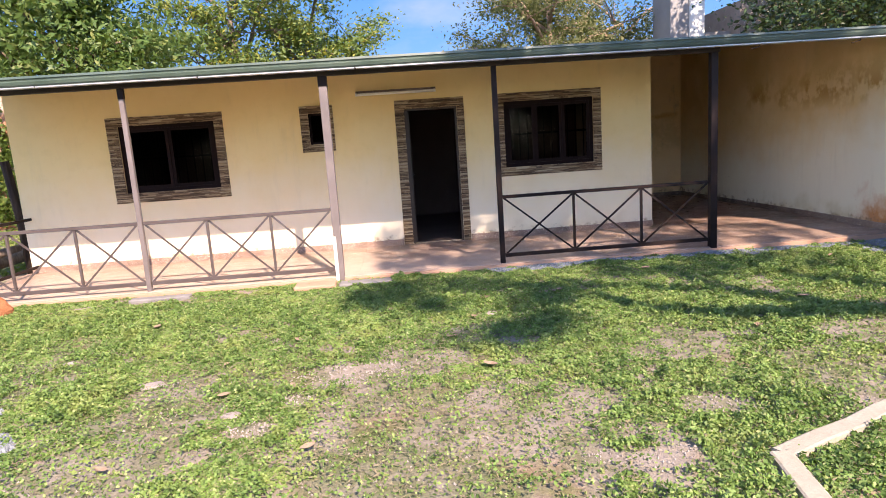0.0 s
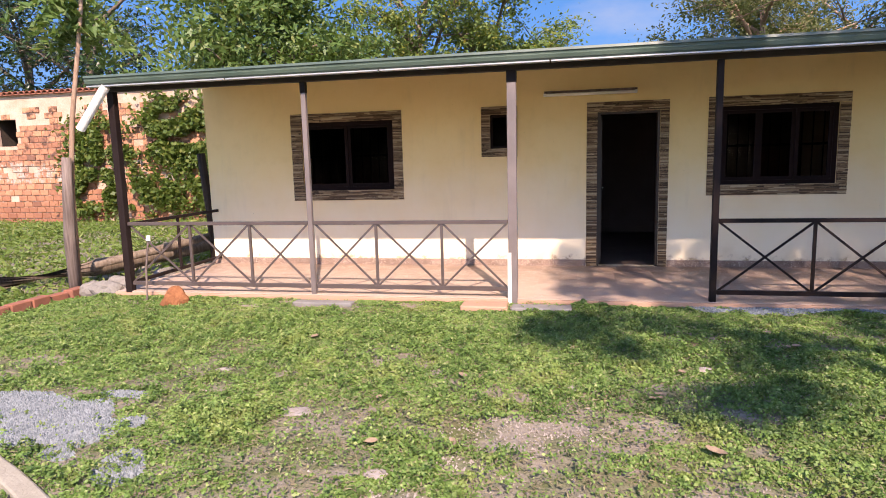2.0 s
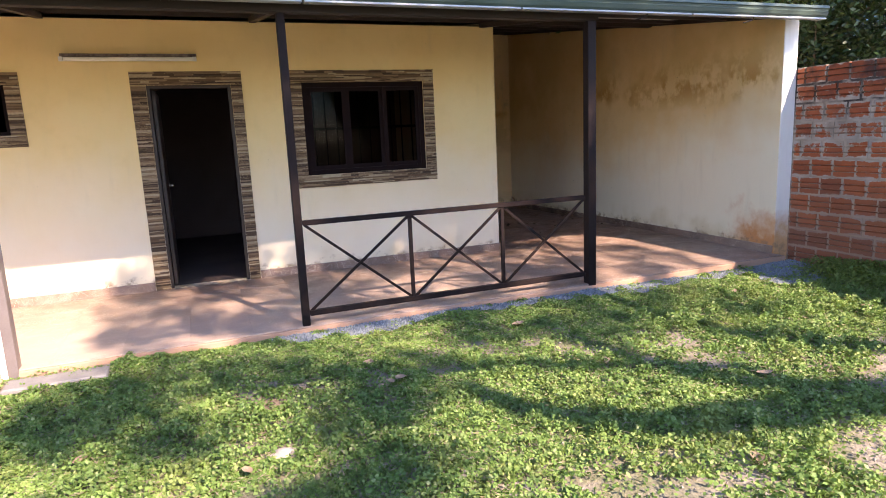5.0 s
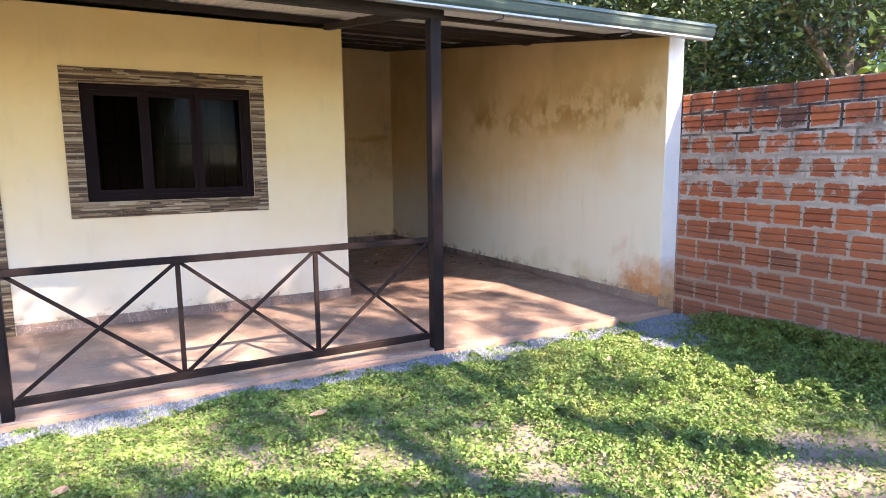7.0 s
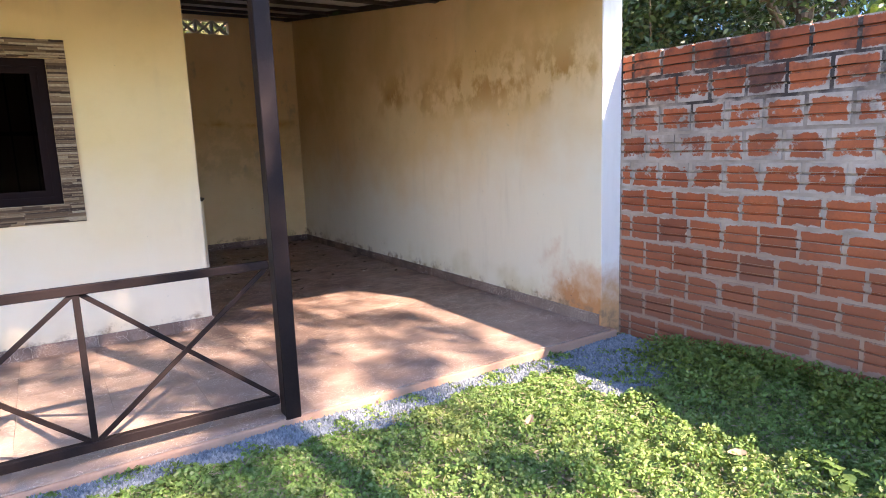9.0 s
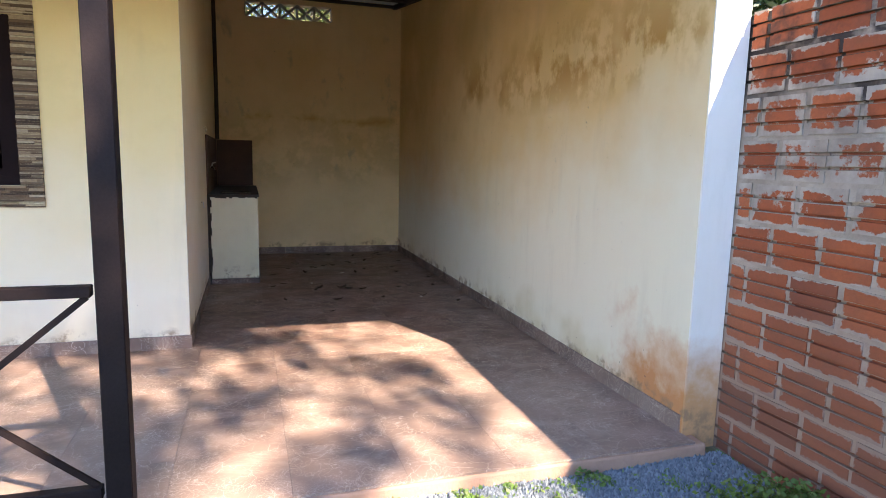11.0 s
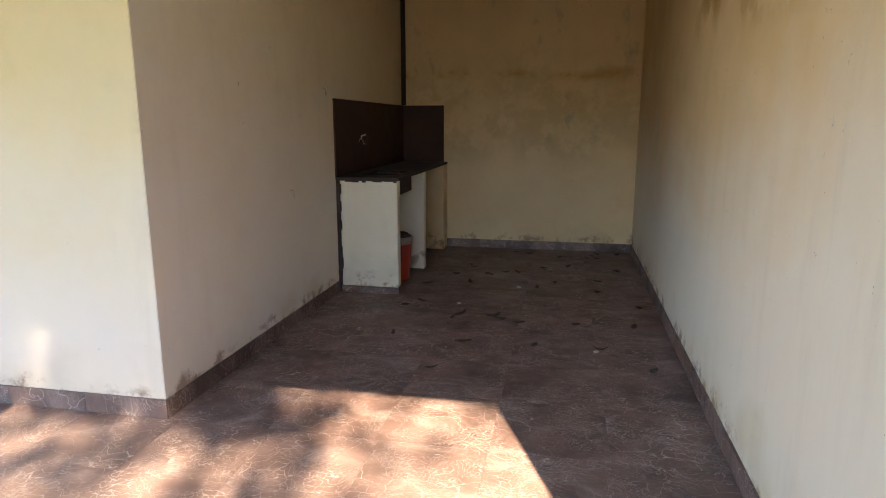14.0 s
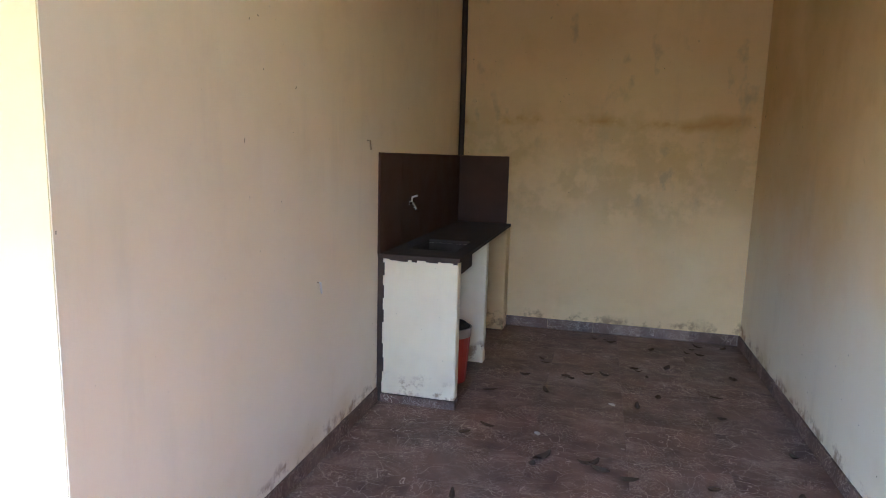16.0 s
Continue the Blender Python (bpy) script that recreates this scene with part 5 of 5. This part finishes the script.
far_bias = 0.12 * np.clip((y - 5.6) / 1.5, -1, 1) + 0.06 * (x < -1) + 0.05 * np.clip(x - 1.0, 0, 1) - 0.03 * np.clip(x - 3.2, 0, 1) + 0.2 * np.clip(2 * blobs(x, y, [(1.5, 5.35, 1.1, 0.55)]), 0, 1)
prob = np.clip((cover + far_bias - 0.29) * 4.2 - 0.75 * np.clip(bare, 0, 1) - 0.3 * (y < 5.8) * (x < 1.4) * (patchy(x + 3, y, 0.35) > 0.62) - 0.55 * (patchy(x + 21, y + 8, 0.09) - 0.5), 0.10, 1.0)
prob = np.maximum(prob, 0.9 * np.clip(2.5 * blobs(x, y, [(1.3, 5.55, 1.0, 0.4)], 0.3), 0, 1))
prob = np.where((blobs(x, y, GRAVEL, 0.7) > 0) | (strip_gravel(x, y) > 0.15), prob * np.where(patchy(x + 2, y + 1, 0.14) > np.where((x > -3.2) & (x < 5.4), 0.5, 0.62), 0.7, 0.06), prob)
prob = prob * np.clip(1.0 - 2.2 * np.clip(blobs(x, y, PATCH, 0.7) + 0.12, 0, 1), 0.04, 1)
prob = prob * np.clip((y - 2.1) / 0.7 + 1.2 * (patchy(x, y, 0.5) - 0.5), 0, 1)
on_slab = (y > 7.6) & (((x > -1.37) & (x < -0.21)) | ((x > -3.28) & (x < -2.58)))
keep = (g.random(N) < np.where(on_slab, 0.12 * prob, prob)) & off_kerb(x, y)
x, y = x[keep], y[keep]
h = 0.004 + (0.12 - 0.075 * np.clip((y - 7.0) / 0.5, 0, 1)) * g.random(len(x)) * patchy(x, y, 0.07) ** 2 * (0.5 + patchy(x, y, 0.5))
cen = np.stack([x, y, ground_z(x, y) + h], axis=1)
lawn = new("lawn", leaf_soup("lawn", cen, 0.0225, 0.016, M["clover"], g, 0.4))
tagged(lawn, "low clover-like lawn with worn patches", "lawn", kind="stuff")
n = 95000
x, y = g.uniform(-6, 6.5, n), g.uniform(1.2, 7.7, n)
k = (g.random(n) < 0.45 + 0.55 * (blobs(x, y, BARE, 0.9) > -0.3) - 0.7 * (blobs(x, y, PATCH, 0.7) > 0)) & (blobs(x, y, GRAVEL) < 0) & off_kerb(x, y)
x, y = x[k], y[k]
tagged(new("dry_litter", leaf_soup("dry_litter", np.stack([x, y, ground_z(x, y) + 0.012 + 0.02 * g.random(len(x))], axis=1), 0.04, 0.007, M["dry_grass"], g, 0.9)), "dry grass stalks lying on bare earth", "grass", kind="stuff")
n = 60000
x, y = g.uniform(-22, -6.2, n), g.uniform(4.0, 16.4, n)
k = (g.random(n) < 0.35 + 0.65 * patchy(x, y, 0.9)) & ((x < -6.75) | (y > 8.5))
x, y = x[k], y[k]
tagged(new("rough_grass", leaf_soup("rough_grass", np.stack([x, y, ground_z(x, y) + 0.02 + 0.16 * g.random(len(x)) * patchy(x, y, 1.3)], axis=1), 0.14, 0.035, M["rough_grass"], g, 0.35)), "rough green grass beside the house", "grass", kind="stuff")
# taller weeds at the foot of the brick wall and of the porch
n = 60000
t = g.random(n)
x = np.where(t < 0.7, 6.5 - np.abs(g.normal(0, 0.22, n)), g.uniform(1.0, 5.8, n))
y = np.where(t < 0.7, g.uniform(2.0, 7.5, n), 7.86 - np.abs(g.normal(0, 0.08, n)))
k = patchy(x * 1.5, y, 0.4) > np.where(t < 0.7, 0.35, 0.92)
x, y, t = x[k], y[k], t[k]
tagged(new("weeds", leaf_soup("weeds", np.stack([x, y, ground_z(x, y) + g.uniform(0.0, 0.16, len(x)) * np.where(t < 0.7, 1, 0.55)], axis=1), 0.026, 0.019, M["rough_grass"], g, 0.45)), "leafy weeds along the wall and the porch edge", "weeds", kind="stuff")


# ---- gravel ----
def stones(x, y, lo, hi, g, mat):
    """Small crushed stones as four-sided chips."""
    k = len(x)
    r = g.uniform(lo, hi, (k, 1, 1))
    base = np.array([[1, 0, -0.4], [-0.5, 0.87, -0.4], [-0.5, -0.87, -0.4], [0, 0, 0.8]])
    v = base[None] * r * g.uniform(0.6, 1.3, (k, 4, 1))
    a = g.uniform(0, math.tau, k)
    rot = np.stack([np.stack([np.cos(a), -np.sin(a)], -1), np.stack([np.sin(a), np.cos(a)], -1)], -2)
    v[:, :, :2] = np.einsum("kij,klj->kli", rot, v[:, :, :2])
    v += np.stack([x, y, ground_z(x, y) + r[:, 0, 0] * 0.3 + 0.004], -1)[:, None, :]
    me = bpy.data.meshes.new("gravel")
    f = (np.arange(k)[:, None, None] * 4 + np.array([[0, 1, 3], [1, 2, 3], [2, 0, 3]])[None]).reshape(-1, 3)
    me.from_pydata(v.reshape(-1, 3).tolist(), [], f.tolist())
    me.materials.append(M[mat])
    return me


n = 90000
x, y = g.uniform(-5.2, -2.1, n), g.uniform(3.6, 5.5, n)
k = blobs(x, y, GRAVEL, 0.7) > -0.04
x2, y2 = g.uniform(0.9, 6.5, n), g.uniform(6.9, 7.93, n)
k2 = (strip_gravel(x2, y2) > 0.1) | (blobs(x2, y2, GRAVEL) > 0)
x, y = np.concatenate([x[k], x2[k2]]), np.concatenate([y[k], y2[k2]])
tagged(new("gravel", stones(x, y, 0.008, 0.02, g, "gravel")), "blue-grey crushed stone on the ground", "gravel", kind="stuff")


n = 60000
x, y = g.uniform(-3.0, 6.2, n), g.uniform(2.8, 7.2, n)
k = (g.random(n) < 0.06 + 0.9 * np.clip(2 * blobs(x, y, PATCH, 0.7) + 0.4, 0, 1) + 0.1 * (blobs(x, y, BARE, 0.9) > 0)) & off_kerb(x, y)
tagged(new("pebbles", stones(x[k], y[k], 0.003, 0.011, g, "sunk_stone")), "grey pebbles and clods on the worn earth", "pebbles", kind="stuff")


# ---- kerbs, bricks and loose things in the yard ----
def kerb(line, width, top, label, mat):
    bm = bmesh.new()
    for (x0, y0), (x1, y1) in zip(line, line[1:]):
        d = Vector((x1 - x0, y1 - y0, 0)).normalized()
        nrm = Vector((-d.y, d.x, 0)) * width / 2
        n = max(1, int(math.hypot(x1 - x0, y1 - y0) / 0.25))
        rows = []
        for i in range(n + 1):
            p = Vector((x0 + (x1 - x0) * i / n, y0 + (y1 - y0) * i / n, 0))
            z = float(ground_z(p.x, p.y))
            j = Vector((rng.uniform(-1, 1), rng.uniform(-1, 1), 0)) * 0.007
            rows.append([bm.verts.new(p + nrm + j + Vector((0, 0, z - 0.1))), bm.verts.new(p + nrm + j + Vector((0, 0, z + top - 0.006))), bm.verts.new(p + nrm * 0.8 + j + Vector((0, 0, z + top))),
                         bm.verts.new(p - nrm * 0.8 + j + Vector((0, 0, z + top))), bm.verts.new(p - nrm + j + Vector((0, 0, z + top - 0.006))), bm.verts.new(p - nrm + j + Vector((0, 0, z - 0.1)))])
        for a, b in zip(rows, rows[1:]):
            for k in range(5):
                bm.faces.new((a[k], a[k + 1], b[k + 1], b[k]))
        bm.faces.new(rows[0])
        bm.faces.new(rows[-1][::-1])
    return thing("kerb", label, "kerb", "garden kerbs", kind="structure", bm=bm, material=M[mat])


kerb(KERB_R, 0.11, 0.038, "rough pale concrete garden edging in the lawn", "concrete")
kerb(KERB_L, 0.11, 0.038, "rough pale concrete garden edging in the lawn", "concrete")
edging = thing("edging", "row of red bricks laid along the yard edge", "edging")
eb = to_mesh(box_bm(-0.065, 0.065, -0.13, 0.13, -0.06, 0.06, 0.01), "brick", M["roof_tile"])
for k in range(16):
    ob = new("brick", eb)
    ob.matrix_basis = pose(-6.42 - 0.03 * k * 0.25 + rng.uniform(-0.02, 0.02), 8.0 - k * 0.275, -0.10 + rng.uniform(-0.01, 0.02), 0, 0, rng.uniform(-5, 5))
    ob.parent = edging


def rock(name, label, at, size, mat, seed, category="stone"):
    bm = bmesh.new()
    bmesh.ops.create_icosphere(bm, subdivisions=3, radius=1.0)
    for v in bm.verts:
        k = 1 + 0.35 * noise.noise(v.co * 1.3 + Vector((seed, 0, 0))) + 0.12 * noise.noise(v.co * 4 + Vector((0, seed, 0)))
        v.co = Vector((v.co.x * size[0] * k, v.co.y * size[1] * k, v.co.z * size[2] * k))
    ob = thing(name, label, category, "loose stones", bm=bm, material=M[mat])
    ob.location = at
    return ob


for k, (px, py, a, b, c) in enumerate(((-5.95, 8.05, 0.26, 0.14, 0.13), (-6.25, 8.1, 0.16, 0.12, 0.11), (-5.80, 8.35, 0.12, 0.2, 0.10), (-6.15, 8.5, 0.2, 0.13, 0.12), (-5.85, 9.0, 0.13, 0.25, 0.13))):
    rock("stone", "grey stone heaped at the porch corner", (px, py, -0.07), (a, b, c), "rock", k * 3.1)
for k, (px, py, a, b) in enumerate(((-2.0, 4.95, 0.11, 0.07), (0.75, 6.1, 0.08, 0.05), (-0.2, 5.6, 0.06, 0.05), (-1.2, 4.2, 0.07, 0.05), (-2.9, 5.6, 0.07, 0.04))):
    rock("stone", "flat pinkish-grey stone sunk in the lawn", (px, py, float(ground_z(px, py)) + 0.004), (a, b, 0.02), "sunk_stone", 20 + k * 2.3)
rock("earth_mound", "small red anthill on the lawn by the porch", (-4.72, 7.6, -0.10), (0.15, 0.11, 0.19), "red_earth", 60.0, "mound")
for cx, cy, w, d, mat, word in ((-0.52, 7.70, 0.62, 0.2, "grey_slab", "worn dark grey concrete slab at the porch edge"), (-2.93, 7.72, 0.7, 0.14, "grey_slab", "worn dark grey concrete slab at the porch edge"), (-1.12, 7.76, 0.5, 0.25, "slab", "worn pinkish screed step at the porch edge")):
    thing("paving_slab", word, "slab", "paving slabs", bm=box_bm(cx - w / 2, cx + w / 2, cy - d / 2, cy + d / 2, -0.2, -0.062, 0.012), material=M[mat])
tapstand = thing("standpipe", "thin garden pipe with a white tap head by the porch", "pipe")
part("pipe_body", tube_bm([(-5.17, 7.72, -0.15), (-5.14, 7.72, 0.3), (-5.08, 7.72, 0.62)], 0.012, 8), M["pole"], tapstand)
part("head", tube_bm([(-5.08, 7.72, 0.621), (-5.07, 7.72, 0.68)], [0.026, 0.02], 10), M["pvc"], tapstand, "white head")
rng = random.Random(23)
for k in range(24):
    px, py = rng.uniform(-3.5, 5.6), rng.uniform(3.3, 7.4)
    curled("dry_leaf", "pale brown dry leaf fallen on the lawn", px, py, float(ground_z(px, py)) + 0.03, rng.uniform(0.06, 0.13), rng.uniform(0.04, 0.07), rng.uniform(0, 360), M["dry_leaf"], 0.5)
# broad-leaved weed by the brick wall
weed = thing("broad_weed", "broad-leaved pale green weed in the lawn", "weed")
rng = random.Random(31)
for k in range(16):
    a, r, L = rng.uniform(0, math.tau), rng.uniform(0.03, 0.10), rng.uniform(0.035, 0.06)
    px, py = 5.61 + r * math.cos(a), 5.99 + r * math.sin(a)
    z = float(ground_z(px, py)) + rng.uniform(0.03, 0.09)
    bm = bmesh.new()
    mid, rims = [], ([], [])
    for i in range(6):
        t = i / 5
        w = 0.42 * L * math.sin(math.pi * (0.06 + 0.88 * t)) ** 0.8
        c = Vector((px + L * (t - 0.5) * math.cos(a), py + L * (t - 0.5) * math.sin(a), z + 0.25 * L * t - 0.35 * L * t * t))
        mid.append(bm.verts.new(c))
        for side, rim_row in zip((-1, 1), rims):
            rim_row.append(bm.verts.new(c + Vector((-math.sin(a) * w * side, math.cos(a) * w * side, 0.12 * w))))
    for rim_row in rims:
        for i in range(5):
            bm.faces.new((mid[i], mid[i + 1], rim_row[i + 1], rim_row[i]))
    part("leaf", bm, M["banana"], weed)
    part("stalk", tube_bm([(5.61, 5.99, float(ground_z(5.61, 5.99)) - 0.01), (px, py, z - 0.004)], 0.0025, 4), M["rough_grass"], weed)
# banana leaves over the wall
banana = thing("banana_plant", "pale banana leaves showing above the brick wall", "plant")
part("stem", tube_bm([(9.6, 7.6, -0.1), (9.62, 7.6, 1.2), (9.6, 7.65, 2.1)], [0.11, 0.09, 0.05], 9), M["banana"], banana)
for k, (ax, ay, L) in enumerate(((0.5, -0.6, 1.2), (-0.7, 0.1, 1.0), (0.1, 0.8, 1.1), (-0.4, -0.7, 1.0))):
    bm = bmesh.new()
    rows = []
    for i in range(8):
        t = i / 7
        w = 0.17 * math.sin(math.pi * (0.08 + 0.88 * t))
        p = Vector((9.6 + ax * L * t * 0.6, 7.65 + ay * L * t * 0.6, 2.05 + 1.0 * L * t - 0.75 * L * t * t))
        s = Vector((-ay, ax, 0)).normalized() * w
        rows.append([bm.verts.new(p - s + Vector((0, 0, -0.04))), bm.verts.new(p), bm.verts.new(p + s + Vector((0, 0, -0.04)))])
    for a, b in zip(rows, rows[1:]):
        for q in (0, 1):
            bm.faces.new((a[q], b[q], b[q + 1], a[q + 1]))
    part("leaf", bm, M["banana"], banana)

# ---- neighbouring building behind the carport ----
nb = thing("neighbour_building", "whitewashed tower and brick upper storey behind the trees", "building")
part("tower", box_bm(9.6, 10.25, 22.0, 23.5, -0.2, 9.5), M["neighbour_white"], nb, "rough grey cement tower")
part("pillar", box_bm(10.252, 10.75, 21.9, 22.6, -0.2, 9.5), M["white_paint"], nb, "whitewashed pillar")
part("low_wall", box_bm(10.752, 12.06, 22.6, 22.8, -0.2, 4.7), M["neighbour_white"], nb)
part("brick_storey", box_bm(12.062, 15.9, 22.0, 26.0, -0.2, 5.6), M["drab"], nb, "drab bare brick storey")
part("parapet", box_bm(12.9, 15.9, 22.05, 22.25, 5.602, 7.2), M["lime"], nb)
